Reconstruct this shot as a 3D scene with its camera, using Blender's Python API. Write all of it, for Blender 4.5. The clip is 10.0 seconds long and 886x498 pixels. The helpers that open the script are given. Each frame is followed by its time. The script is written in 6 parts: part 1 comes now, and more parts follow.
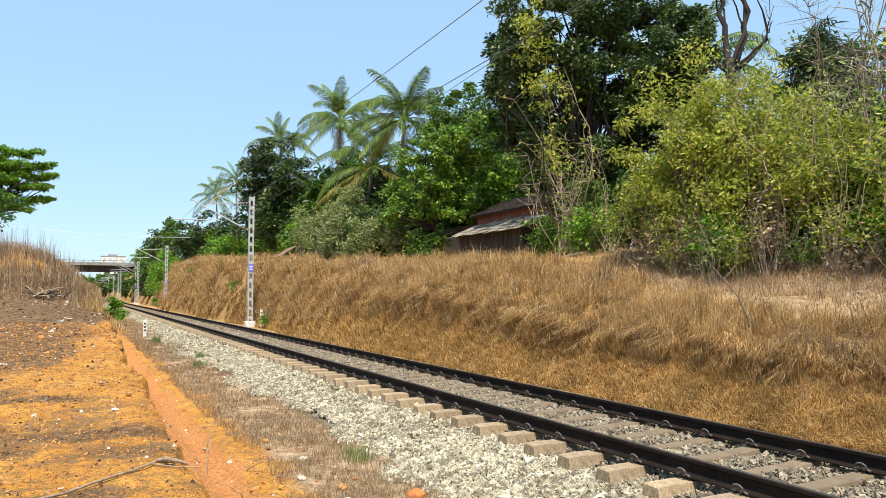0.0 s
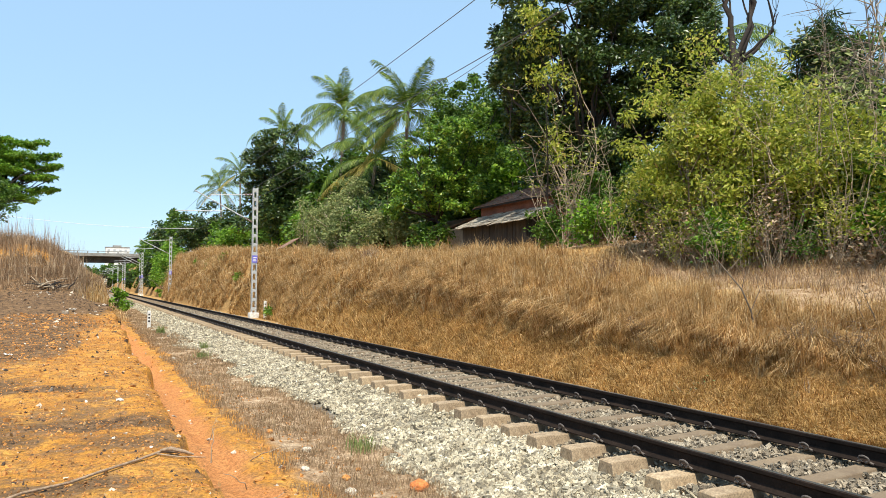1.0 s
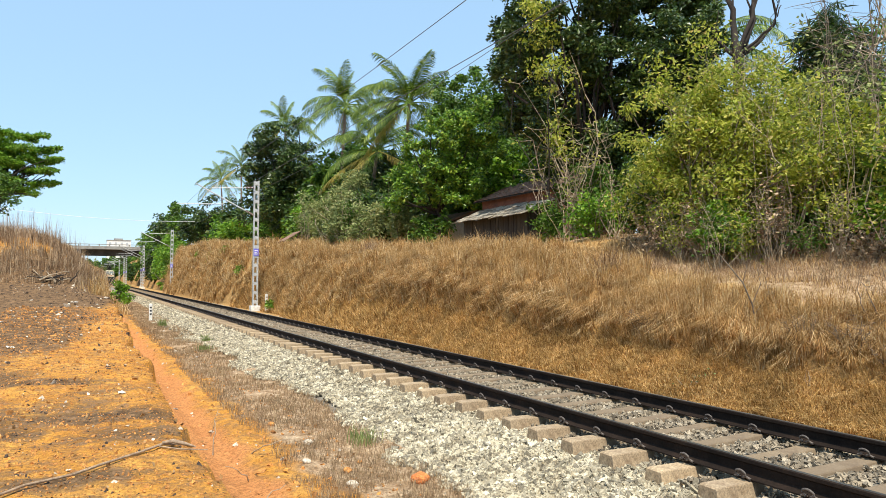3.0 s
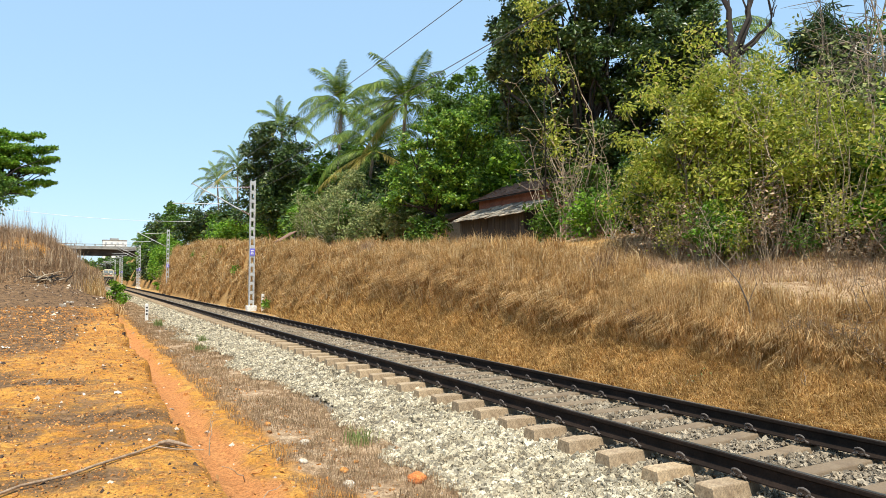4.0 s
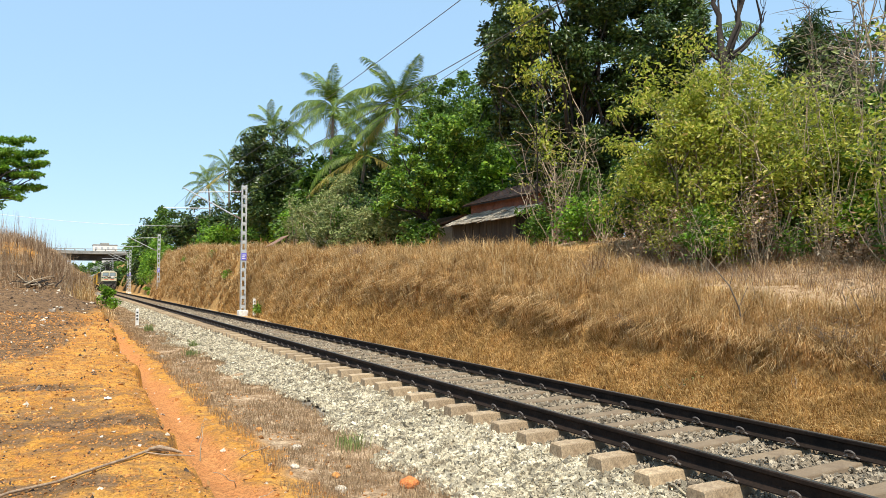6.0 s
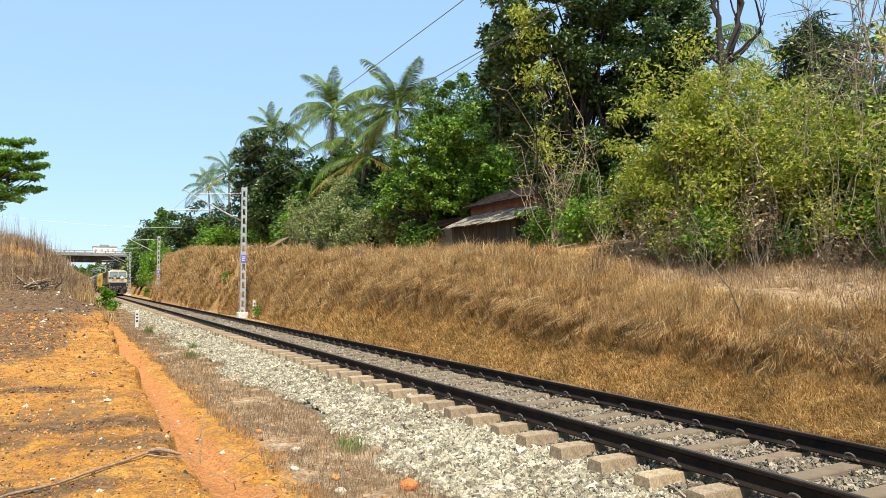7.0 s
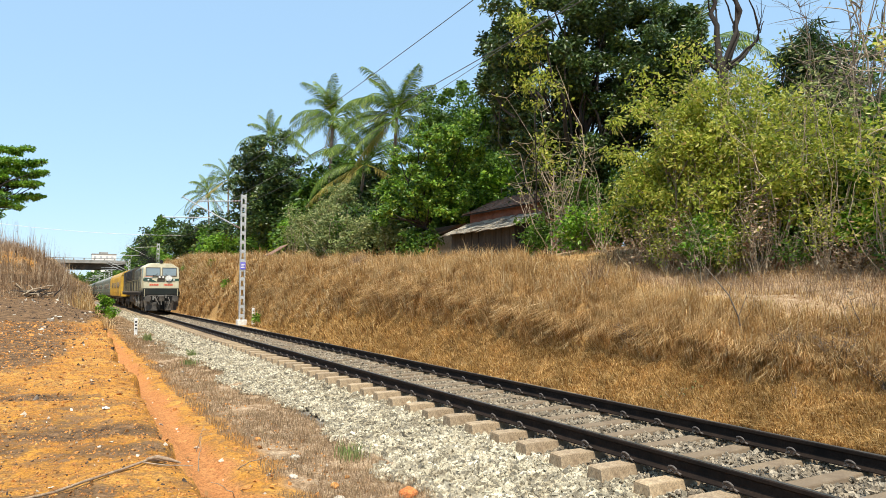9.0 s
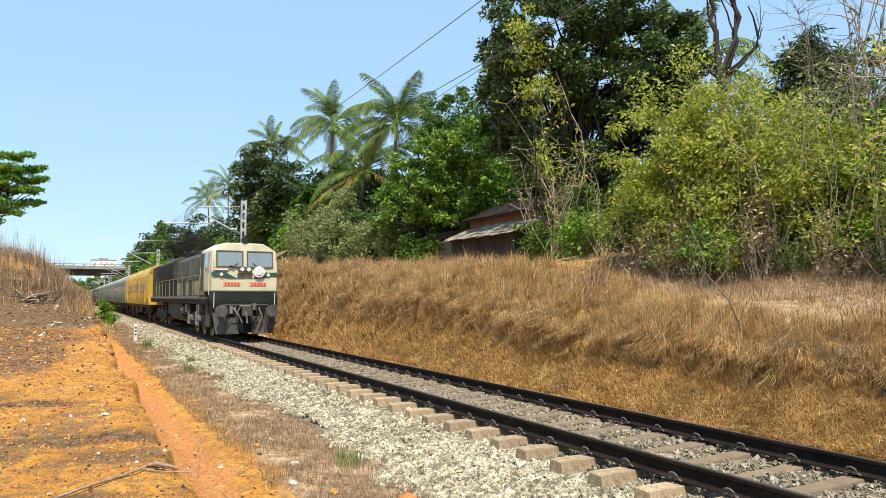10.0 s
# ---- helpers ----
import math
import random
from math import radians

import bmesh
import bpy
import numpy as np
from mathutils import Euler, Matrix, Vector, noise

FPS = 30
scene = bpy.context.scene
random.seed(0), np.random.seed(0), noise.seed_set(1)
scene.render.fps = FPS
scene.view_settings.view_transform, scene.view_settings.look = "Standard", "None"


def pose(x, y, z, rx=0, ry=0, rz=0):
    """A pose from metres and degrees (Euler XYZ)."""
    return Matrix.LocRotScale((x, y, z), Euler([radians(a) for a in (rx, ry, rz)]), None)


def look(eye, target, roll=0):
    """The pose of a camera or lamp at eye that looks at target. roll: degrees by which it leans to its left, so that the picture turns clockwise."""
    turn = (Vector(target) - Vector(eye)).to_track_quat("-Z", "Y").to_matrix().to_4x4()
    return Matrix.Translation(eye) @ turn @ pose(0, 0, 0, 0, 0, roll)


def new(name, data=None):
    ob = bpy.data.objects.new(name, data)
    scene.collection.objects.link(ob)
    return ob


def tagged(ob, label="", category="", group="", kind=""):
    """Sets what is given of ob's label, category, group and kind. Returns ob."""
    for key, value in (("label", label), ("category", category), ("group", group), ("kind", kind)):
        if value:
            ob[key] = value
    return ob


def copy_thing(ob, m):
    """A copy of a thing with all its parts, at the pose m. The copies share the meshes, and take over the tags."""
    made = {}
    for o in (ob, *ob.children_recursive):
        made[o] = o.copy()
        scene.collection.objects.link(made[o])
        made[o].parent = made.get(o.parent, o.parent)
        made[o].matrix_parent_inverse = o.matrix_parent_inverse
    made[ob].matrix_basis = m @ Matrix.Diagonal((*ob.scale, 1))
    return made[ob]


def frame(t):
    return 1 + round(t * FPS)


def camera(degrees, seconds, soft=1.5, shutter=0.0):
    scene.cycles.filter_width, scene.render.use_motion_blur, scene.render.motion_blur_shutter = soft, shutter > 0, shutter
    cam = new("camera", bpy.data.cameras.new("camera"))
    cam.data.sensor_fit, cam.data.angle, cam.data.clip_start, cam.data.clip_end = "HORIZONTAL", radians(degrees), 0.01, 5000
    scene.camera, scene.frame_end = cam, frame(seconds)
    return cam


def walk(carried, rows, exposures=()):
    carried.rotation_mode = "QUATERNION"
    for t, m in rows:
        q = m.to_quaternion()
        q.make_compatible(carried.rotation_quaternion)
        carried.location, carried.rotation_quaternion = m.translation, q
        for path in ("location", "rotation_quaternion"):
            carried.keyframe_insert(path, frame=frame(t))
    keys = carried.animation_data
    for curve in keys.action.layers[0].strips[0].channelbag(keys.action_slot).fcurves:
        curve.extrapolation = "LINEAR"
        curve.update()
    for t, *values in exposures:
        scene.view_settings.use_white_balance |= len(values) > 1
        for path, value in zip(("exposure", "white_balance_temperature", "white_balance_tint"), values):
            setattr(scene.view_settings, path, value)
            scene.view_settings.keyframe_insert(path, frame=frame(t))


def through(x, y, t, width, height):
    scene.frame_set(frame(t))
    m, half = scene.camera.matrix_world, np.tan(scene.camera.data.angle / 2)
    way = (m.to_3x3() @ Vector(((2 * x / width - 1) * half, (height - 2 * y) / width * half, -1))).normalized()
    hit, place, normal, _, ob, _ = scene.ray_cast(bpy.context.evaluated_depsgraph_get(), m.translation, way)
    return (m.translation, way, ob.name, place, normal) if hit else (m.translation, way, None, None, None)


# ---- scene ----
# World: x across the track (0 is its centre line), y along it, z = 0 on the sleepers. Metres.
EYE = (-6.193, 0.0, 1.773)
cam = camera(64.054, 10.0, soft=0.75)
TURNS = (  # seconds, heading from +y towards +x, tilt up, lean
    (0, 27.052, 3.624, 0.015), (0.5, 26.923, 3.469, 0.079), (1, 26.772, 2.963, 0.179), (1.5, 26.742, 2.814, 0.192),
    (2, 26.671, 2.534, 0.205), (2.5, 26.645, 2.437, 0.221), (4, 26.958, 2.398, 0.179), (4.5, 27.199, 2.467, 0.187),
    (5, 27.420, 2.539, 0.183), (5.5, 27.568, 2.644, 0.081), (7, 27.609, 2.909, 0.120), (7.5, 27.470, 3.008, 0.037),
    (8, 27.452, 3.127, 0.036), (8.5, 27.545, 3.212, 0.046), (9, 27.666, 3.491, 0.073), (9.5, 27.692, 3.805, 0.104),
    (10, 27.666, 3.962, 0.071))
walk(cam, [(t, pose(*EYE, 90 + tilt, 0, -turn) @ pose(0, 0, 0, 0, 0, lean)) for t, turn, tilt, lean in TURNS])

# ---- light ----
SUN = Vector((-0.16, -0.42, 0.89)).normalized()
world = bpy.data.worlds.new("sky")
scene.world = world
world.use_nodes = True
wn = world.node_tree
sky = wn.nodes.new("ShaderNodeTexSky")
sky.sky_type, sky.sun_disc = "NISHITA", False
sky.sun_elevation, sky.sun_rotation = math.asin(SUN.z), math.atan2(SUN.x, SUN.y)
sky.air_density, sky.dust_density, sky.ozone_density = 1.0, 0.6, 2.0
haze = wn.nodes.new("ShaderNodeMix")  # thin even haze evens out the clear sky
haze.data_type = "RGBA"
haze.inputs[0].default_value = 0.62
haze.inputs[7].default_value = (2.9, 4.6, 6.3, 1)
wn.links.new(sky.outputs[0], haze.inputs[6])
wn.links.new(haze.outputs[2], wn.nodes["Background"].inputs[0])
wn.nodes["Background"].inputs[1].default_value = 0.11
sun = new("sun", bpy.data.lights.new("sun", "SUN"))
sun.data.energy, sun.data.angle, sun.data.color = 4.0, radians(0.55), (1.0, 0.93, 0.8)
sun.matrix_world = look(SUN * 50, (0, 0, 0))
scene.view_settings.exposure = 0.75

# ---- materials ----
rng = np.random.default_rng(7)


def nodes_of(name):
    m = bpy.data.materials.new(name)
    m.use_nodes = True
    nt = m.node_tree
    return m, nt, nt.nodes["Principled BSDF"]


def ramp(nt, source, stops):
    r = nt.nodes.new("ShaderNodeValToRGB")
    el = r.color_ramp.elements
    while len(el) < len(stops):
        el.new(0.5)
    for e, (at, col) in zip(el, stops):
        e.position, e.color = at, (*col, 1)
    nt.links.new(source, r.inputs[0])
    return r.outputs[0]


def noise_tex(nt, scale, detail=4.0, rough=0.6, where="Object", stretch=None):
    tc = nt.nodes.new("ShaderNodeTexCoord")
    n = nt.nodes.new("ShaderNodeTexNoise")
    n.inputs["Scale"].default_value, n.inputs["Detail"].default_value, n.inputs["Roughness"].default_value = scale, detail, rough
    vec = tc.outputs[where]
    if stretch:
        mp = nt.nodes.new("ShaderNodeMapping")
        mp.inputs["Scale"].default_value = stretch
        nt.links.new(vec, mp.inputs[0])
        vec = mp.outputs[0]
    nt.links.new(vec, n.inputs["Vector"])
    return n.outputs["Fac"]


def blend(nt, fac, a, b, mode="MIX"):
    m = nt.nodes.new("ShaderNodeMix")
    m.data_type, m.blend_type = "RGBA", mode
    for socket, v in ((0, fac), (6, a), (7, b)):
        if isinstance(v, (int, float)):
            m.inputs[socket].default_value = v
        elif isinstance(v, tuple):
            m.inputs[socket].default_value = (*v, 1)
        else:
            nt.links.new(v, m.inputs[socket])
    return m.outputs[2]


def bump_of(nt, b, height, strength, dist):
    bp = nt.nodes.new("ShaderNodeBump")
    bp.inputs["Strength"].default_value, bp.inputs["Distance"].default_value = strength, dist
    nt.links.new(height, bp.inputs["Height"])
    nt.links.new(bp.outputs[0], b.inputs["Normal"])


def surface(name, stops, scale=4.0, fine=40.0, rough=0.8, metal=0.0, bump=0.3, dist=0.01, island=0.0, single=0.0, stretch=None, dirt=None, speckle=0.7):
    """A worn surface: coarse patches by stops, finer grain over them, a spread of tone per loose piece or per object, stains in dirt's colour."""
    m, nt, b = nodes_of(name)
    coarse, grain = noise_tex(nt, scale, 5, 0.65, stretch=stretch), noise_tex(nt, fine, 3, 0.6, stretch=stretch)
    col = ramp(nt, coarse, stops)
    tone = ramp(nt, grain, ((0.36, (0.55, 0.55, 0.55)), (0.64, (1.35, 1.35, 1.35))))
    col = blend(nt, speckle, col, tone, "MULTIPLY")
    for amount, node, out in ((island, "ShaderNodeNewGeometry", "Random Per Island"), (single, "ShaderNodeObjectInfo", "Random")):
        if amount:
            o = nt.nodes.new(node).outputs[out]
            lo, hi = 1 - amount, 1 + amount
            col = blend(nt, 1.0, col, ramp(nt, o, ((0.0, (lo, lo, lo)), (1.0, (hi, hi, hi * 0.97)))), "MULTIPLY")
    if dirt:
        mask = ramp(nt, noise_tex(nt, scale * 0.6, 6, 0.7), ((0.48, (0, 0, 0)), (0.68, (0.8, 0.8, 0.8))))
        col = blend(nt, mask, col, dirt)
    nt.links.new(col, b.inputs["Base Color"])
    b.inputs["Roughness"].default_value, b.inputs["Metallic"].default_value = rough, metal
    if bump:
        bump_of(nt, b, grain, bump, dist)
    return m


def leafy(name, stops, through=0.35, rough=0.5, spec=0.35, patch=1.6, depth=0.5):
    """Leaves: colour by the leaf, some light passing through the blade."""
    m, nt, b = nodes_of(name)
    o = nt.nodes.new("ShaderNodeNewGeometry").outputs["Random Per Island"]
    col = ramp(nt, o, stops)
    col = blend(nt, depth, col, ramp(nt, noise_tex(nt, patch, 4), ((0.3, (0.45, 0.46, 0.42)), (0.7, (1.4, 1.4, 1.3)))), "MULTIPLY")
    nt.links.new(col, b.inputs["Base Color"])
    b.inputs["Roughness"].default_value = rough
    b.inputs["Specular IOR Level"].default_value = spec
    tr = nt.nodes.new("ShaderNodeBsdfTranslucent")
    nt.links.new(col, tr.inputs[0])
    mx = nt.nodes.new("ShaderNodeMixShader")
    mx.inputs[0].default_value = through
    nt.links.new(b.outputs[0], mx.inputs[1])
    nt.links.new(tr.outputs[0], mx.inputs[2])
    nt.links.new(mx.outputs[0], nt.nodes["Material Output"].inputs[0])
    return m


def plain(name, col, rough=0.5, metal=0.0, wear=0.25, scale=6.0):
    lo, hi = tuple(c * (1 - wear) for c in col), tuple(min(1, c * (1 + wear)) for c in col)
    return surface(name, ((0.3, lo), (0.7, hi)), scale, scale * 9, rough, metal, bump=0.1, dist=0.004, speckle=0.2)


STRAW = leafy("dry_grass", ((0.0, (0.22, 0.11, 0.036)), (0.35, (0.46, 0.275, 0.105)), (0.75, (0.68, 0.46, 0.22)), (1.0, (0.9, 0.73, 0.47))), 0.35, 0.7, 0.2, 2.2, 0.7)
STUBBLE = leafy("dry_stubble", ((0.0, (0.2, 0.095, 0.03)), (0.4, (0.44, 0.26, 0.085)), (0.8, (0.62, 0.4, 0.155)), (1.0, (0.84, 0.6, 0.3))), 0.3, 0.7, 0.2)
VERGE = leafy("verge_grass", ((0.0, (0.2, 0.13, 0.075)), (0.6, (0.34, 0.23, 0.14)), (1.0, (0.46, 0.34, 0.2))), 0.2, 0.8, 0.1)
STALK = leafy("pale_stalks", ((0.0, (0.13, 0.075, 0.045)), (0.6, (0.33, 0.215, 0.13)), (1.0, (0.62, 0.48, 0.33))), 0.2, 0.7, 0.2)
BROWN_STALK = leafy("brown_seed_stalks", ((0.0, (0.12, 0.07, 0.04)), (0.6, (0.3, 0.2, 0.125)), (1.0, (0.54, 0.42, 0.29))), 0.1, 0.8, 0.1)
# the palest stop of the dark leaves paints sun sparkle on a few
DARK_LEAF = leafy("dark_leaves", ((0.0, (0.02, 0.045, 0.009)), (0.6, (0.042, 0.085, 0.014)), (0.93, (0.1, 0.15, 0.03)), (1.0, (0.26, 0.32, 0.07))), 0.2, 0.38, 0.5)
MID_LEAF = leafy("green_leaves", ((0.0, (0.035, 0.085, 0.01)), (0.6, (0.08, 0.165, 0.015)), (1.0, (0.17, 0.28, 0.035))), 0.3, 0.45)
BRIGHT_LEAF = leafy("bright_leaves", ((0.0, (0.06, 0.15, 0.01)), (0.5, (0.14, 0.29, 0.018)), (1.0, (0.27, 0.42, 0.04))), 0.35, 0.45)
YELLOW_LEAF = leafy("yellow_green_leaves", ((0.0, (0.13, 0.19, 0.015)), (0.45, (0.34, 0.39, 0.045)), (0.8, (0.54, 0.56, 0.09)), (0.95, (0.68, 0.62, 0.16)), (1.0, (0.5, 0.34, 0.12))), 0.5, 0.42, 0.45)
GLOSSY_LEAF = leafy("glossy_leaves", ((0.0, (0.03, 0.08, 0.01)), (0.5, (0.12, 0.25, 0.02)), (0.85, (0.24, 0.39, 0.035)), (1.0, (0.42, 0.5, 0.08))), 0.3, 0.38, 0.5)
GREY_LEAF = leafy("grey_green_leaves", ((0.0, (0.12, 0.165, 0.05)), (0.6, (0.25, 0.3, 0.1)), (1.0, (0.42, 0.42, 0.19))), 0.3, 0.6)
PALM_LEAF = leafy("palm_leaflets", ((0.0, (0.04, 0.08, 0.008)), (0.6, (0.12, 0.2, 0.022)), (1.0, (0.38, 0.44, 0.08))), 0.25, 0.5, 0.3)
PALM_OLD = leafy("yellowed_palm_leaflets", ((0.0, (0.3, 0.26, 0.05)), (0.6, (0.45, 0.38, 0.09)), (1.0, (0.5, 0.36, 0.13))), 0.35, 0.5)
BARK = surface("grey_brown_bark", ((0.3, (0.09, 0.065, 0.045)), (0.7, (0.24, 0.19, 0.14))), 3, 30, 0.9, bump=0.6, dist=0.02, stretch=(1, 1, 0.3))
DARK_BARK = surface("dark_bark", ((0.3, (0.016, 0.012, 0.009)), (0.7, (0.05, 0.038, 0.03))), 3, 30, 0.9, bump=0.6, dist=0.02)
PALE_BARK = surface("pale_twigs", ((0.3, (0.26, 0.195, 0.125)), (0.7, (0.5, 0.41, 0.295))), 3, 30, 0.9, bump=0.3, dist=0.01)
STONE = surface("ballast_stone", ((0.3, (0.19, 0.15, 0.095)), (0.5, (0.36, 0.31, 0.22)), (0.7, (0.52, 0.46, 0.35))), 3.5, 60, 0.85, bump=0.3, dist=0.004, island=0.6)
TRACK_STONE = surface("dusty_ballast_stone", ((0.25, (0.13, 0.098, 0.064)), (0.5, (0.25, 0.2, 0.14)), (0.75, (0.4, 0.345, 0.265))), 3.5, 60, 0.9, bump=0.3, dist=0.004, island=0.45)
BED = surface("ballast_bed", ((0.3, (0.12, 0.1, 0.075)), (0.7, (0.3, 0.265, 0.21))), 14, 60, 0.95, bump=0.8, dist=0.02)
CONCRETE = surface("sleeper_concrete", ((0.3, (0.27, 0.185, 0.105)), (0.7, (0.52, 0.395, 0.255))), 5, 50, 0.9, bump=0.35, dist=0.004, single=0.15, dirt=(0.16, 0.1, 0.06))
RAIL = surface("rail_steel", ((0.3, (0.008, 0.006, 0.005)), (0.7, (0.028, 0.018, 0.013))), 3, 50, 0.75, bump=0.2, dist=0.002)
RAIL.node_tree.nodes["Principled BSDF"].inputs["Specular IOR Level"].default_value = 0.12
RAIL_TOP = surface("worn_rail_head", ((0.3, (0.12, 0.115, 0.11)), (0.7, (0.24, 0.23, 0.22))), 2, 30, 0.38, metal=0.8, bump=0.0, stretch=(1, 0.05, 1))
CLIP = surface("clip_steel", ((0.3, (0.05, 0.04, 0.034)), (0.7, (0.16, 0.13, 0.11))), 20, 80, 0.6, bump=0.1, dist=0.001)
MAST = surface("galvanised_steel", ((0.3, (0.42, 0.44, 0.44)), (0.7, (0.62, 0.63, 0.62))), 1.5, 25, 0.55, metal=0.2, bump=0.1, dist=0.002, dirt=(0.3, 0.26, 0.2))
WHITE = plain("white_paint", (0.72, 0.71, 0.67), 0.7)
BLACK = plain("black_paint", (0.012, 0.012, 0.013), 0.5)
CEMENT = surface("weathered_concrete", ((0.3, (0.2, 0.19, 0.17)), (0.7, (0.4, 0.38, 0.34))), 0.6, 12, 0.9, bump=0.2, dist=0.01, dirt=(0.1, 0.09, 0.08))


# ---- building helpers ----
def mesh_from(name, verts, faces, material, smooth=False):
    """A mesh from arrays: verts (n, 3), faces (m, k)."""
    verts, faces = np.asarray(verts, np.float32), np.asarray(faces, np.int32)
    me = bpy.data.meshes.new(name)
    k = faces.shape[1]
    me.vertices.add(len(verts)), me.loops.add(faces.size), me.polygons.add(len(faces))
    me.vertices.foreach_set("co", verts.ravel())
    me.loops.foreach_set("vertex_index", faces.ravel())
    me.polygons.foreach_set("loop_start", np.arange(0, faces.size, k, dtype=np.int32))
    me.polygons.foreach_set("use_smooth", np.full(len(faces), smooth))
    me.update(calc_edges=True)
    me.validate()
    for mt in material if isinstance(material, (list, tuple)) else [material]:
        me.materials.append(mt)
    return me


def under(ob, parent, label=""):
    ob.parent = parent
    return tagged(ob, label) if label else ob


def part(name, bm, material, parent, label="", smooth=False):
    """Links a bmesh as one mesh object under a thing or a part."""
    me = bpy.data.meshes.new(name)
    bm.normal_update()
    bm.to_mesh(me)
    bm.free()
    me.materials.append(material)
    for p in me.polygons:
        p.use_smooth = smooth
    return under(new(name, me), parent, label)


def base(name, x=0, y=0, z=0, **tags):
    ob = tagged(new(name), **tags)
    ob.matrix_basis = pose(x, y, z)
    return ob


def box(bm, lo, hi, bevel=0.0, turn=None):
    lo, hi = Vector(lo), Vector(hi)
    made = bmesh.ops.create_cube(bm, size=1)["verts"]
    m = Matrix.Translation((lo + hi) / 2) @ Matrix.Diagonal((*(hi - lo), 1))
    bmesh.ops.transform(bm, matrix=(turn @ m) if turn else m, verts=made)
    if bevel:
        edges = list({e for v in made for e in v.link_edges})
        bmesh.ops.bevel(bm, geom=edges, offset=bevel, segments=2, affect="EDGES", profile=0.6)
    return bm


def rod(bm, a, b, r, r2=None, sides=8):
    a, b = Vector(a), Vector(b)
    d = b - a
    made = bmesh.ops.create_cone(bm, cap_ends=True, segments=sides, radius1=r, radius2=r if r2 is None else r2, depth=d.length)["verts"]
    bmesh.ops.transform(bm, matrix=Matrix.Translation((a + b) / 2) @ d.to_track_quat("Z", "Y").to_matrix().to_4x4(), verts=made)
    return bm


def boxed(*boxes, bevel=0.0):
    bm = bmesh.new()
    for lo, hi in boxes:
        box(bm, lo, hi, bevel)
    return bm


def rods(*lines, sides=8):
    bm = bmesh.new()
    for line in lines:
        rod(bm, *line, sides=sides)
    return bm


def extruded(bm, outline, y0, y1):
    """A prism along y over an outline of (x, z)."""
    a = [bm.verts.new((x, y0, z)) for x, z in outline]
    b = [bm.verts.new((x, y1, z)) for x, z in outline]
    n = len(a)
    for i in range(n):
        bm.faces.new((a[i], a[(i + 1) % n], b[(i + 1) % n], b[i]))
    bm.faces.new(a[::-1]), bm.faces.new(b)
    bmesh.ops.recalc_face_normals(bm, faces=bm.faces)
    return bm


def tubes(paths, sides=6):
    """Verts and faces of tapered tubes, each path a list of (x, y, z, radius)."""
    vs, fs, n = [], [], 0
    ang = np.arange(sides) * 2 * np.pi / sides
    for path in paths:
        p = np.asarray(path, float)
        tang = np.gradient(p[:, :3], axis=0)
        tang /= np.linalg.norm(tang, axis=1)[:, None] + 1e-9
        ref = np.where(np.abs(tang[:, 2:3]) > 0.9, [[1.0, 0, 0]], [[0, 0, 1.0]])
        u = np.cross(tang, ref)
        u /= np.linalg.norm(u, axis=1)[:, None] + 1e-9
        w = np.cross(tang, u)
        ring = p[:, None, :3] + p[:, None, 3:4] * (np.cos(ang)[None, :, None] * u[:, None] + np.sin(ang)[None, :, None] * w[:, None])
        vs.append(ring.reshape(-1, 3))
        i = np.arange(len(p) - 1)[:, None] * sides + np.arange(sides)[None]
        j = np.arange(len(p) - 1)[:, None] * sides + (np.arange(sides)[None] + 1) % sides
        fs.append(np.stack([i, j, j + sides, i + sides], -1).reshape(-1, 4) + n)
        n += len(p) * sides
    return np.concatenate(vs), np.concatenate(fs)
# ---- ground ----
def smooth01(a, b, v):
    t = np.clip((v - a) / (b - a), 0, 1)
    return t * t * (3 - 2 * t)


def wavy(x, y, scale, seed=0.0):
    """Cheap smooth noise in -1..1 for arrays."""
    s = 0
    for k, (f, a) in enumerate(((1.0, 0.5), (2.3, 0.3), (4.9, 0.2))):
        s = s + a * np.sin(x * f / scale * 1.3 + seed + 1.7 * k + 1.3 * np.sin(y * f / scale * 0.9 + seed * 2 + k)) * np.cos(y * f / scale * 1.1 - seed + 0.6 * k + np.sin(x * f / scale * 0.7 + k))
    return s * 1.6


def crest_z(y):
    return np.interp(y, (-20, 8, 12, 15, 21, 27, 34, 46, 60, 75, 88, 180, 400), (1.0, 1.1, 1.3, 1.62, 2.12, 2.5, 2.8, 3.3, 4.0, 4.6, 4.7, 7.6, 8.0)) + 0.17 * wavy(y, y * 0, 2.5, 5.0)


def crest_x(y):
    return np.interp(y, (-20, 15, 36, 42, 55, 80, 100, 116, 400), (4.3, 4.4, 4.5, 4.9, 4.4, 4.2, 5.0, 8.0, 9.0)) + 0.25 * wavy(y, y * 0, 4.0, 2.0)


def toe_x(y):
    return np.interp(y, (-20, 20, 34, 38, 46, 52, 60, 98, 112, 400), (2.35, 2.35, 2.6, 3.25, 3.25, 2.6, 2.45, 2.6, 4.5, 5.0))


def lip_shift(y):
    """How far the broken lip in the slope's face wanders up and down it."""
    return (0.07 * wavy(y, y * 0, 1.4, 3.0) - 0.13) * np.interp(y, (20, 30), (1, 0))


def edge_x(y):
    return -5.15 + 0.12 * wavy(y, y * 0, 1.6, 4.0) + 0.06 * wavy(y, y * 0, 0.4, 1.0)


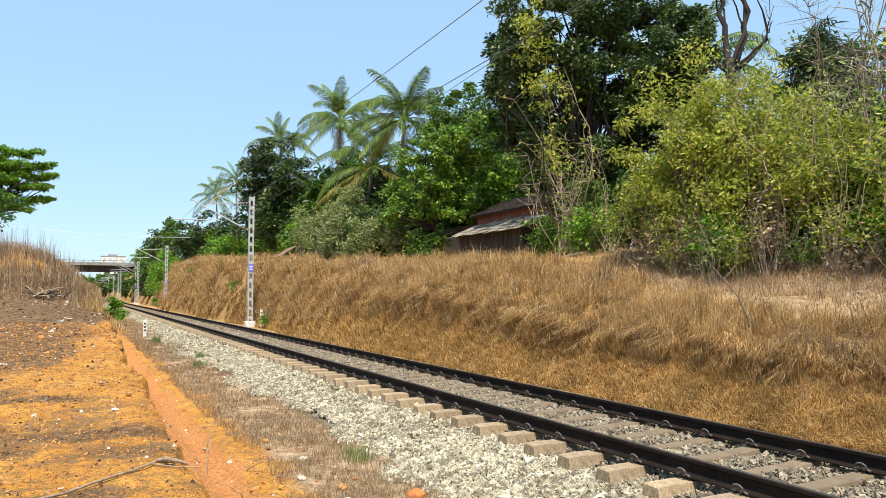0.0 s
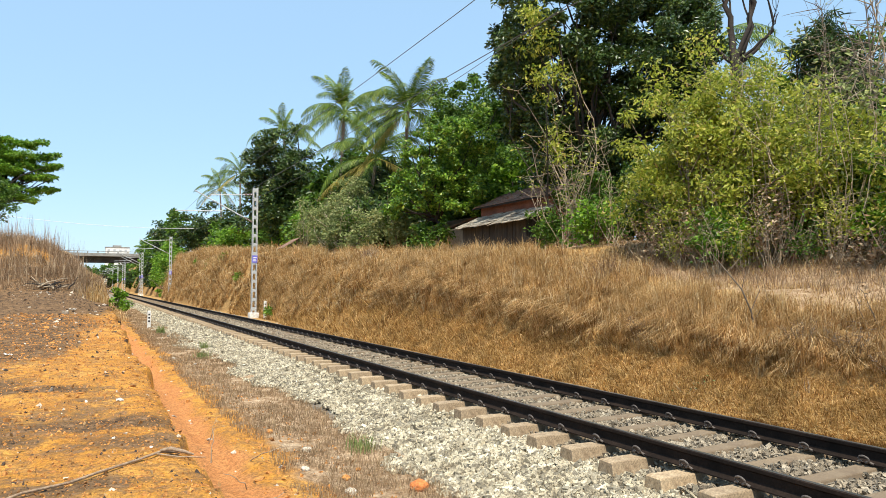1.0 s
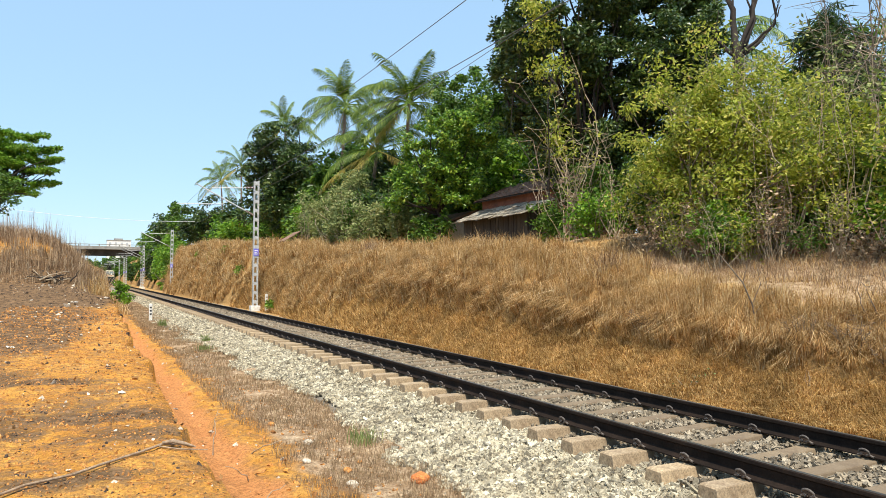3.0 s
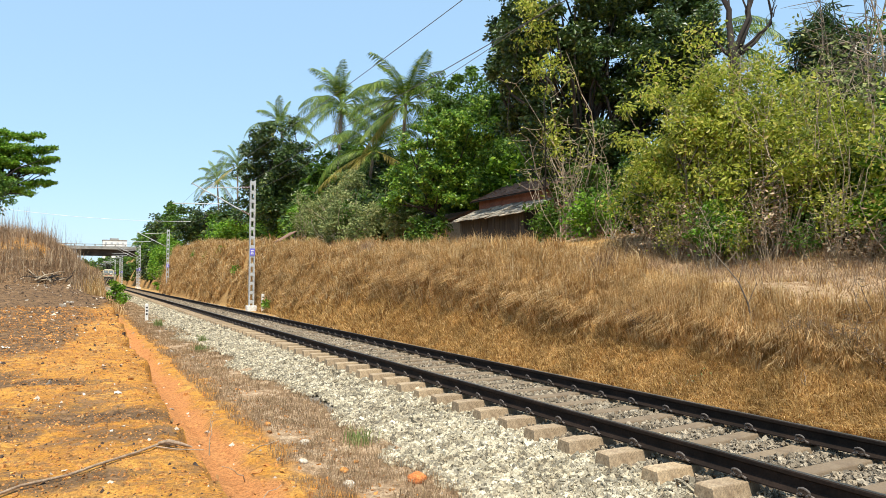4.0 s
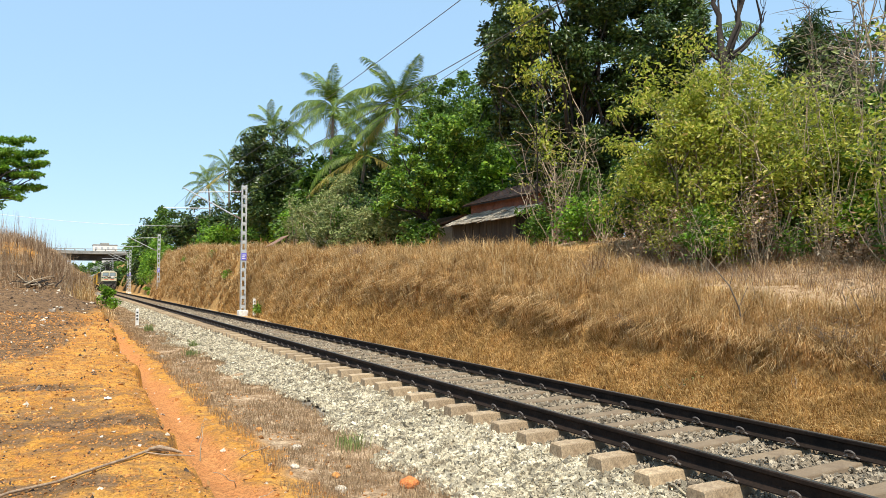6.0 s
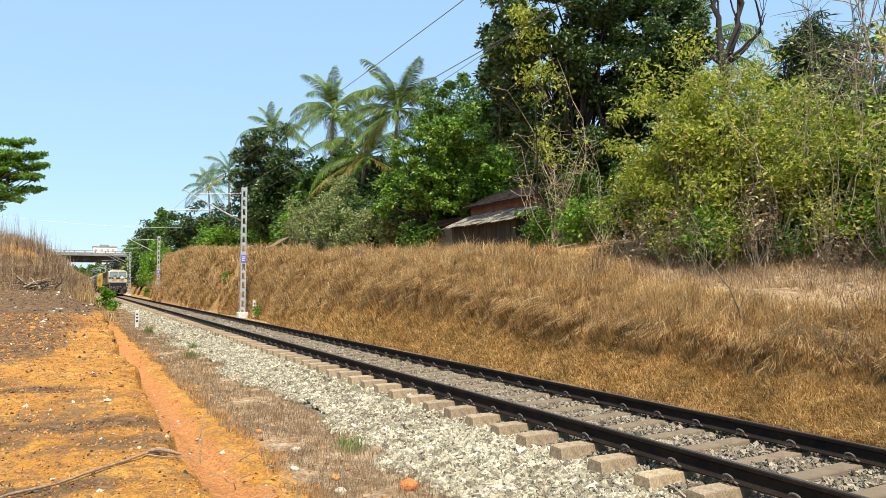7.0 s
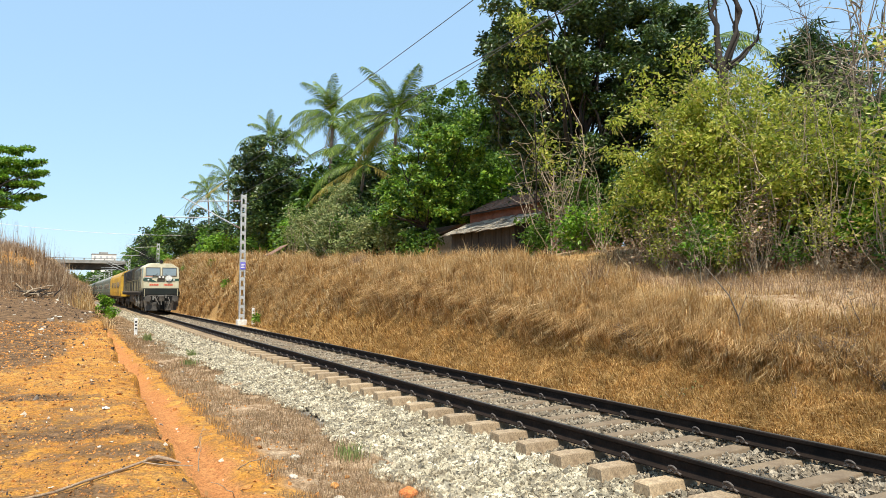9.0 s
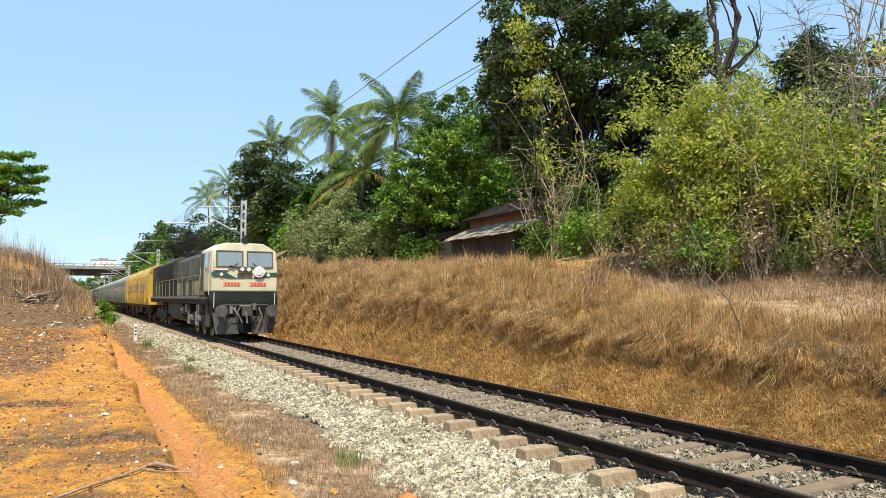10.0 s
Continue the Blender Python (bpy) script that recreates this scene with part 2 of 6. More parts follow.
def ground_z(x, y):
    x, y = np.asarray(x, float), np.asarray(y, float)
    # clay platform beside the track, rising away from the camera
    plat = np.interp(y, (-20, 8, 11, 15, 23, 35, 69, 130, 400), (-0.02, 0.0, 0.08, 0.2, 0.47, 0.72, 1.43, 2.6, 4.0))
    plat = plat + 0.5 * smooth01(18, 42, y) * smooth01(-5.3, -7.2, x) + 0.035 * wavy(x, y, 0.9, 1.0) + 0.012 * wavy(x, y, 0.23, 3.0)
    mound = smooth01(42, 51, y + 0.8 * wavy(x, y, 3, 2)) * (0.5 + 2.2 * smooth01(-5.2, -9.5, x)) + smooth01(60, 170, y) * smooth01(-5.5, -9, x) * 2.0
    plat = plat + mound
    # ditch and verge
    verge = -0.36 + 0.04 * wavy(x, y, 0.8, 5.0) + 0.16 * smooth01(30, 60, y)
    ditch = verge - 0.1 * np.exp(-((x + 4.66) / 0.2) ** 2)
    e = edge_x(y)
    plat = plat - 0.06 * smooth01(-0.3, 0.05, x - e)
    left = np.where(x < e, plat, ditch + (plat - ditch) * smooth01(e + 0.08, e - 0.01, x))
    shoulder = verge + (-0.07 - verge) * smooth01(-2.95, -1.5, x)
    z = np.where(x < -2.6, np.maximum(left, np.where(x > -3.2, shoulder, -9)), shoulder)
    z = np.where(x > -1.6, -0.07, z)
    z = z - 0.22 * smooth01(-2.7, -2.35, x) * smooth01(2.3, 2.1, x)
    # cutting to the right of the track
    xt, xc, zc = toe_x(y), crest_x(y), crest_z(y)
    u = np.clip((x - xt) / (xc - xt), 0, 1)
    ledge = 0.1 * wavy(x, y, 1.1, 7.0)
    plain_face = u ** np.interp(y, (10, 30), (1.0, 0.85))
    step = np.interp(u + lip_shift(y), (-0.2, 0.0, 0.46, 0.54, 0.7, 0.9, 1.2), (-0.05, 0.06, 0.46, 0.72, 0.86, 1.0, 1.0))
    lip = np.interp(y, (22, 34), (1.0, 0.0)) * (u < 1) * smooth01(0, 0.1, u)
    face = -0.2 + (zc + 0.2) * (plain_face + (np.minimum(step, 1.0) - plain_face) * lip) + ledge * np.sin(np.pi * u)
    over = np.clip(x - xc, 0, 80)
    top = 0.03 * np.minimum(over, 3) + np.interp(over, (0, 1.2, 2.6, 6, 12, 40, 80), (0, 0.38, 0.48, 1.25, 1.75, 2.6, 3.6)) * np.interp(y, (14, 28), (1.0, 0.55)) + 0.06 * wavy(x, y, 1.7, 9.0) * smooth01(0, 1, over)
    right = np.where(x < xt, -0.07 - 0.13 * smooth01(1.6, 2.2, x), face + top)
    z = np.where(x > 1.6, right, z)
    return z


def grid_axis(*runs):
    out = []
    for a, b, n in runs:
        out.append(np.linspace(a, b, n, endpoint=False))
    return np.concatenate(out + [[runs[-1][1]]])


gx = grid_axis((-1600, -60, 6), (-60, -12, 24), (-12, -7, 40), (-7, -4, 50), (-4, -1.5, 30), (-1.5, 2.2, 10), (2.2, 5.5, 44), (5.5, 14, 34), (14, 60, 24), (60, 1600, 6))
gy = grid_axis((-1600, -40, 6), (-40, 0, 20), (0, 5, 20), (5, 20, 170), (20, 60, 160), (60, 110, 80), (110, 200, 40), (200, 420, 24), (420, 1700, 6))
GX, GY = np.meshgrid(gx, gy)
GZ = ground_z(GX, GY)
nx, ny = len(gx), len(gy)
idx = np.arange(nx * ny).reshape(ny, nx)
quads = np.stack([idx[:-1, :-1], idx[:-1, 1:], idx[1:, 1:], idx[1:, :-1]], -1).reshape(-1, 4)


def soil_material():
    """Laterite clay, burnt earth, straw-covered earth and forest floor, mixed by the masks that the ground's mesh carries."""
    m, nt, b = nodes_of("earth")
    at = nt.nodes.new("ShaderNodeAttribute")
    at.attribute_name = "soil"
    sep = nt.nodes.new("ShaderNodeSeparateColor")
    nt.links.new(at.outputs["Color"], sep.inputs[0])
    n1, n2, n3 = noise_tex(nt, 0.9, 6, 0.65), noise_tex(nt, 5.0, 8, 0.75), noise_tex(nt, 28.0, 8, 0.8)
    clay = ramp(nt, n1, ((0.3, (0.43, 0.185, 0.036)), (0.5, (0.59, 0.275, 0.05)), (0.7, (0.68, 0.37, 0.095))))
    clay = blend(nt, ramp(nt, n2, ((0.44, (0, 0, 0)), (0.6, (0.85, 0.85, 0.85)))), clay, (0.26, 0.142, 0.062))
    burnt = ramp(nt, n2, ((0.36, (0.05, 0.031, 0.021)), (0.5, (0.165, 0.1, 0.05)), (0.66, (0.33, 0.195, 0.1))))
    straw = ramp(nt, n2, ((0.3, (0.26, 0.15, 0.055)), (0.6, (0.48, 0.3, 0.12)), (0.8, (0.62, 0.43, 0.21))))
    floor = ramp(nt, n2, ((0.36, (0.22, 0.135, 0.07)), (0.5, (0.4, 0.275, 0.165)), (0.66, (0.6, 0.46, 0.31))))

    def mask(channel, soft=0.5):
        ad = nt.nodes.new("ShaderNodeMath")
        ad.operation = "MULTIPLY_ADD"
        nt.links.new(n2, ad.inputs[0])
        ad.inputs[1].default_value = soft
        nt.links.new(sep.outputs[channel], ad.inputs[2])
        return ramp(nt, ad.outputs[0], ((0.5 * soft + 0.32, (0, 0, 0)), (0.5 * soft + 0.68, (1, 1, 1))))

    col = blend(nt, mask(0), floor, clay)
    col = blend(nt, mask(1, 0.9), col, burnt)
    col = blend(nt, mask(2), col, straw)
    fresh = ramp(nt, n2, ((0.3, (0.44, 0.175, 0.06)), (0.7, (0.62, 0.29, 0.105))))
    col = blend(nt, at.outputs["Alpha"], col, fresh)
    col = blend(nt, 0.75, col, ramp(nt, n3, ((0.38, (0.4, 0.37, 0.35)), (0.5, (1.0, 0.98, 0.96)), (0.62, (1.5, 1.45, 1.38)))), "MULTIPLY")
    nt.links.new(col, b.inputs["Base Color"])
    b.inputs["Roughness"].default_value = 0.95
    b.inputs["Specular IOR Level"].default_value = 0.15
    bump_of(nt, b, noise_tex(nt, 55.0, 4, 0.7), 1.0, 0.03)
    return m


EARTH = soil_material()
ground = tagged(new("ground", mesh_from("ground", np.stack([GX, GY, GZ], -1).reshape(-1, 3), quads, EARTH, True)),
                "orange laterite platform, ditch and grassy railway cutting", "ground", kind="structure")


def soil_masks(x, y):
    e = edge_x(y)
    clay = smooth01(e + 1.6, e + 0.9, x + 0.12 * wavy(x, y, 0.5, 2.0)) * smooth01(66, 44, y)
    burnt = np.zeros_like(x)
    for cx, cy, rx, ry, a in ((-7.6, 20, 1.5, 4.5, 1), (-8.6, 14, 1.3, 4, 0.9), (-6.4, 10.6, 1.0, 0.8, 0.5), (-6.4, 36, 1.4, 9, 0.9), (-7.5, 39, 3.0, 5, 1.0), (-7.4, 9.2, 1.2, 0.5, 0.65), (-6.3, 7.0, 1.0, 0.4, 0.6), (-9, 30, 3, 8, 0.9),
                             (-7.2, 7.3, 1.4, 0.9, 0.42), (-5.7, 8.7, 1.1, 0.6, 0.55), (-8, 10, 2.2, 1.7, 0.6), (-6.0, 9.9, 1.3, 0.6, 0.7), (-5.6, 6.7, 0.5, 0.7, 0.35), (-6.9, 12.6, 1.5, 0.45, 0.62), (-5.9, 11.6, 0.8, 0.35, 0.5), (-7.4, 25, 2.2, 4, 0.8), (-6.5, 27, 0.6, 3, 0.5), (-6, 47, 1.5, 5, 0.7), (-9, 40, 5, 9, 1.0), (-7.6, 13.5, 1.0, 1.2, 0.6)):
        burnt = np.maximum(burnt, a * np.exp(-(((x - cx) / rx) ** 2 + ((y - cy) / ry) ** 2) ** 1.5))
    burnt = burnt * clay
    reach = np.interp(y, (9, 12, 18), (0.6, 1.8, 5.0))
    straw = smooth01(2.0, 2.6, x) * smooth01(crest_x(y) + reach + 0.6, crest_x(y) + reach - 0.3, x) + 0.4 * smooth01(43, 48, y) * smooth01(-5.2, -6, x)
    return np.stack([clay, burnt, np.clip(straw, 0, 1), smooth01(e + 0.1, e + 0.2, x) * smooth01(e + 0.85, e + 0.62, x + 0.1 * wavy(x, y, 0.7, 2.0)) * smooth01(60, 40, y)], -1)


soil = ground.data.attributes.new("soil", "FLOAT_COLOR", "POINT")
soil.data.foreach_set("color", soil_masks(GX, GY).reshape(-1).astype(np.float32))
# ---- track ----
SPACING, FIRST = 0.6585, 5.145
track = base("railway_track", label="broad-gauge railway track on concrete sleepers in white ballast", category="railway track")


def rail_profile(bm, y0, y1, head_only=False):
    prof = [(-0.075, 0), (0.075, 0), (0.075, 0.012), (0.02, 0.032), (0.011, 0.05), (0.011, 0.12), (0.036, 0.137), (0.036, 0.166), (0.028, 0.172),
            (-0.028, 0.172), (-0.036, 0.166), (-0.036, 0.137), (-0.011, 0.12), (-0.011, 0.05), (-0.02, 0.032), (-0.075, 0.012)]
    return extruded(bm, prof, y0, y1)


for side in (-1, 1):
    rail = part("rail", rail_profile(bmesh.new(), -40, 420), RAIL, track, "dark rusty steel rail")
    rail.location = (side * 0.8725, 0, 0.012)
    head = part("rail_head", boxed(((-0.021, -40, 0.1705), (0.021, 420, 0.1745))), RAIL_TOP, rail, "worn shiny running surface")


def sleeper_mesh():
    bm = bmesh.new()
    xs = (-1.385, -1.37, -0.95, -0.55, 0.0, 0.55, 0.95, 1.37, 1.385)
    tops = (-0.014, 0.0, 0.0, -0.025, -0.035, -0.025, 0.0, 0.0, -0.014)
    rings = []
    for x, top in zip(xs, tops):
        wt, wb = 0.092, 0.132
        rings.append([bm.verts.new(p) for p in ((x, -wb, -0.21), (x, -wt - 0.006, top - 0.01), (x, -wt, top), (x, wt, top), (x, wt + 0.006, top - 0.01), (x, wb, -0.21))])
    for a, b in zip(rings, rings[1:]):
        for i in range(6):
            bm.faces.new((a[i], a[(i + 1) % 6], b[(i + 1) % 6], b[i]))
    bm.faces.new(rings[0][::-1]), bm.faces.new(rings[-1])
    bmesh.ops.recalc_face_normals(bm, faces=bm.faces)
    me = bpy.data.meshes.new("sleeper")
    bm.to_mesh(me), bm.free()
    me.materials.append(CONCRETE)
    return me


def clip_mesh():
    """A sprung steel clip bent like an e, lying on the rail's foot."""
    ring = [(0.012 * math.cos(a) + 0.01, 0.052 * math.sin(a), 0.055 + 0.034 * math.cos(a), 0.0105) for a in np.linspace(-2.6, 2.9, 15)]
    ring += [(-0.05, 0.0, 0.022, 0.0105)]
    v, f = tubes([ring, [(-0.02, -0.085, 0.015, 0.012), (-0.02, -0.03, 0.03, 0.012)], [(-0.02, 0.085, 0.015, 0.012), (-0.02, 0.03, 0.03, 0.012)]], 6)
    return mesh_from("rail_clip", v, f, CLIP, True)


def soil_sleepers(m):
    """Oil and brake dust, darkest between the rails."""
    nt = m.node_tree
    b = nt.nodes["Principled BSDF"]
    clean = b.inputs["Base Color"].links[0].from_socket
    tc, sep, size = nt.nodes.new("ShaderNodeTexCoord"), nt.nodes.new("ShaderNodeSeparateXYZ"), nt.nodes.new("ShaderNodeMath")
    size.operation = "ABSOLUTE"
    nt.links.new(tc.outputs["Object"], sep.inputs[0])
    nt.links.new(sep.outputs[0], size.inputs[0])
    mask = ramp(nt, size.outputs[0], ((0.86, (0.75, 0.75, 0.75)), (1.0, (0, 0, 0))))
    nt.links.new(blend(nt, mask, clean, (0.14, 0.1, 0.062)), b.inputs["Base Color"])


soil_sleepers(CONCRETE)
SLEEPER, RAIL_CLIP = sleeper_mesh(), clip_mesh()
srng = np.random.default_rng(3)
for k in range(-14, 270):
    y = FIRST + k * SPACING
    s = under(new("sleeper", SLEEPER), track)
    s.matrix_basis = pose(srng.normal(0, 0.012), y, srng.normal(0, 0.006), 0, srng.normal(0, 0.2), srng.normal(0, 0.35))
    if -6 < k < 66:
        for x, turn in ((-0.9725, 180), (-0.7725, 0), (0.7725, 180), (0.9725, 0)):
            c = under(new("rail_clip", RAIL_CLIP), track)
            c.matrix_basis = pose(x, y, 0.008, 0, 0, turn)

far_sleepers = under(new("sleeper_row", mesh_from("sleeper_row", np.concatenate([np.array([(a, FIRST + k * SPACING + b, 0) for a, b in ((-1.37, -0.09), (1.37, -0.09), (1.37, 0.09), (-1.37, 0.09))]) for k in range(270, 560)]),
                                                 np.arange(290 * 4).reshape(-1, 4), CONCRETE)), track)
tagged(far_sleepers, kind="stuff")

# bed under the stones, coloured darker for the shadows in their gaps
bm = bmesh.new()
extruded(bm, [(-2.85, -0.5), (-2.6, -0.37), (-1.5, -0.24), (-1.1, -0.16), (-0.8, -0.09), (1.3, -0.085), (2.1, -0.22), (2.3, -0.5)], -40, 420)
bed_me = bpy.data.meshes.new("ballast_bed")
bm.to_mesh(bed_me), bm.free()
bed_me.materials.append(BED)
tagged(new("ballast_bed", bed_me), "bed of crushed stone under the track", "ballast", kind="structure")


BLOCK_V = np.array([(x, y, z) for x in (-1, 1) for y in (-1, 1) for z in (-1, 1)], float) * 0.72
BLOCK_F = np.array([(0, 1, 3, 2), (4, 6, 7, 5), (0, 4, 5, 1), (2, 3, 7, 6), (0, 2, 6, 4), (1, 5, 7, 3)])


def stones(name, pts, size, material, seed, label, category):
    """Broken stones scattered over pts; size per stone."""
    r = np.random.default_rng(seed)
    n = len(pts)
    shape = BLOCK_V[None] * r.uniform(0.5, 1.3, (n, 8, 1)) * np.stack([r.uniform(0.8, 1.5, n), r.uniform(0.65, 1.15, n), r.uniform(0.35, 0.75, n)], -1)[:, None]
    q = r.normal(size=(n, 4))
    q /= np.linalg.norm(q, axis=1)[:, None]
    w, x, y, z = q.T
    rot = np.stack([1 - 2 * (y * y + z * z), 2 * (x * y - z * w), 2 * (x * z + y * w), 2 * (x * y + z * w), 1 - 2 * (x * x + z * z), 2 * (y * z - x * w),
                    2 * (x * z - y * w), 2 * (y * z + x * w), 1 - 2 * (x * x + y * y)], -1).reshape(n, 3, 3)
    v = np.einsum("nij,nkj->nki", rot, shape) * size[:, None, None] + pts[:, None]
    f = (BLOCK_F[None] + 8 * np.arange(n)[:, None, None]).reshape(-1, 4)
    return tagged(new(name, mesh_from(name, v.reshape(-1, 3), f, material)), label, category, kind="stuff")


def bed_top(x, y):
    return np.interp(x, (-3.5, -2.6, -1.6, -1.3, -1.0, -0.75, 1.2, 1.5, 2.1, 2.4), (-0.38, -0.33, -0.19, -0.14, -0.1, -0.05, -0.045, -0.1, -0.19, -0.21)) + np.where(np.abs(x) < 1.5, 0.012 * wavy(x, y, 0.3), 0.03 * wavy(x, y, 0.5, 2))


def ballast_points(n, y0, y1, x0, x1, seed):
    r = np.random.default_rng(seed)
    x, y = r.uniform(x0, x1, n), r.uniform(y0, y1, n)
    toe = -2.75 + 0.3 * wavy(y, y * 0, 1.9, 3.0) + 0.12 * wavy(y, y * 0, 0.5, 1.0) - 0.55 * smooth01(18, 34, y)
    keep = (x > toe + np.abs(r.normal(0, 0.06, n)))
    near_sleeper = np.abs((y - FIRST) / SPACING - np.round((y - FIRST) / SPACING)) * SPACING < 0.12
    keep &= ~(near_sleeper & (np.abs(x) < 1.36))
    x, y = x[keep], y[keep]
    return np.stack([x, y, bed_top(x, y)], -1)


near_pts = np.concatenate([ballast_points(33000, 4.0, 12.5, -3.1, -1.3, 1), ballast_points(19000, 4.0, 13, -1.35, 2.2, 2)])
mid_pts = np.concatenate([ballast_points(21000, 12.5, 26, -3.3, -1.3, 3), ballast_points(9500, 13, 26, -1.4, 2.3, 4)])
far_pts = np.concatenate([ballast_points(20000, 26, 80, -3.6, -1.3, 5), ballast_points(7500, 26, 62, -1.4, 2.5, 6)])
sz = np.random.default_rng(5)
all_pts = np.concatenate([near_pts, mid_pts, far_pts])
all_size = np.concatenate([sz.gamma(6, 0.0042, len(near_pts)).clip(0.012, 0.05), sz.uniform(0.022, 0.046, len(mid_pts)), sz.uniform(0.04, 0.075, len(far_pts))])
inner = np.abs(all_pts[:, 0]) + sz.normal(0, 0.08, len(all_pts)) < 1.12
stones("ballast_stones", all_pts[~inner], all_size[~inner], STONE, 11, "pale grey broken ballast stones heaped along the track", "ballast")
stones("dusty_ballast_stones", all_pts[inner], all_size[inner] * 0.85, TRACK_STONE, 12, "dusty brown-grey ballast stones between the rails", "ballast")
# ---- overhead line ----
BLUE = plain("blue_plate", (0.16, 0.15, 0.62), 0.5)
WIRE = plain("wire_metal", (0.10, 0.10, 0.10), 0.5, 0.5)
BROWN_INS = plain("brown_insulator", (0.12, 0.05, 0.03), 0.3)


def lattice_mast():
    head = base("catenary_mast", label="white lattice steel mast with bracket arms beside the track", category="mast", group="masts along the track")
    for sx in (-1, 1):
        part("leg", boxed(((sx * 0.12 - 0.03, -0.13, 0.0), (sx * 0.12 + 0.03, -0.10, 7.66)), ((sx * 0.12 - 0.03, 0.10, 0.0), (sx * 0.12 + 0.03, 0.13, 7.66)), ((sx * 0.147 - 0.004, -0.13, 0.0), (sx * 0.147 + 0.004, 0.13, 7.66))), MAST, head)
    first = part("batten", boxed(((-0.09, -0.005, -0.1), (0.09, 0.005, 0.1))), MAST, head)
    first.location = (0, -0.129, 0.35)
    for k in range(14):
        for y in (-0.129, 0.129):
            if k or y > 0:
                b = under(new("batten", first.data), head)
                b.location = (0, y, 0.35 + 0.55 * k)
    part("footing", boxed(((-0.28, -0.28, -0.3), (0.28, 0.28, 0.12)), bevel=0.03), WHITE, head, "whitewashed concrete footing")
    part("number_plate", boxed(((-0.15, -0.16, 3.12), (0.15, -0.145, 3.55))), BLUE, head, "blue enamel plate")
    bars = boxed(((-0.1, -0.165, 3.4), (0.1, -0.161, 3.45)), ((-0.1, -0.165, 3.3), (0.06, -0.161, 3.35)), ((-0.1, -0.165, 3.2), (0.09, -0.161, 3.25)))
    part("plate_marking", bars, WHITE, head)
    part("bracket_tube", rods(((-0.1, 0, 5.55), (-3.5, 0, 7.29), 0.035)), MAST, head)
    part("stay_tube", rods(((-0.1, 0, 7.24), (-2.6, 0, 7.08), 0.03)), MAST, head)
    part("steady_arm", rods(((-1.96, 0, 6.15), (-4.55, 0, 6.05), 0.028), ((-1.96, 0, 6.15), (-1.7, 0, 6.42), 0.02), ((-2.9, 0, 6.1), (-2.9, 0, 5.75), 0.012)), MAST, head)
    ins = bmesh.new()
    for z0, (a, b) in ((5.6, ((-0.2, 0, 5.6), (-0.62, 0, 5.815))), (7.2, ((-0.2, 0, 7.235), (-0.62, 0, 7.207)))):
        for k in range(6):
            p = Vector(a).lerp(Vector(b), k / 5)
            d = (Vector(b) - Vector(a)).normalized()
            rod(ins, p - d * 0.02, p + d * 0.02, 0.075, 0.05, 10)
    part("insulator", ins, BROWN_INS, head)
    return head


mast = lattice_mast()
mast.matrix_basis = pose(2.87, 43.2, 0)
for y in (-4.0, 90.5, 137.5, 205.0, 250.0, 297.0):
    copy_thing(mast, pose(2.87 if y < 180 else 3.1, y, -0.1))
# other line's masts seen beyond the bridge
for y in (150.0, 222.0):
    copy_thing(mast, pose(3.3, y, -0.1))


def hung_wire(label, points, r):
    v, f = tubes([[(*p, r) for p in points]], 5)
    return tagged(new("overhead_wire", mesh_from("overhead_wire", v, f, WIRE, True)), label, "wire", "wires over the track")


SPANS = (-50.8, -4.0, 43.2, 90.5, 137.5, 205.0, 250.0, 297.0)


def sagged(x, z, sag):
    pts = []
    for a, b in zip(SPANS, SPANS[1:]):
        for t in np.linspace(0, 1, 13)[:-1]:
            pts.append((x, a + (b - a) * t, z - 4 * sag * t * (1 - t)))
    return pts


hung_wire("dark messenger wire sagging between the masts", sagged(-0.05, 7.25, 0.38), 0.008)
hung_wire("dark contact wire over the track's centre", sagged(0.0, 5.86, 0.03), 0.008)
hung_wire("dark earth wire strung from the mast", [(2.72, y, z) for y, z in ((90.5, 6.98), (75, 6.8), (60, 6.8), (43.2, 6.98), (40, 6.9), (36, 6.86), (32, 6.88), (28, 6.96), (24, 7.09), (20, 7.25), (16, 7.45), (8, 7.9), (-4, 8.7))], 0.008)
hung_wire("pale cable crossing high over the cutting", [(x, 95.0, 9.75 - 0.9 * (1 - ((x - 0.5) / 16.0) ** 2)) for x in np.linspace(-16, 6, 20)], 0.02).data.materials[0] = WHITE


def marker_post(x, y, z, h):
    head = base("marker_post", x, y, z, label="short white concrete post with black marks", category="post", group="marker posts")
    part("post", boxed(((-0.075, -0.06, -0.2), (0.075, 0.06, h)), bevel=0.015), WHITE, head)
    for k in range(3):
        part("mark", boxed(((-0.045, -0.066, h * (0.32 + 0.2 * k)), (0.045, -0.061, h * (0.32 + 0.2 * k) + h * 0.1))), BLACK, head)


marker_post(-3.35, 37.6, -0.3, 0.8)
marker_post(3.2, 41.6, 0.0, 0.85)

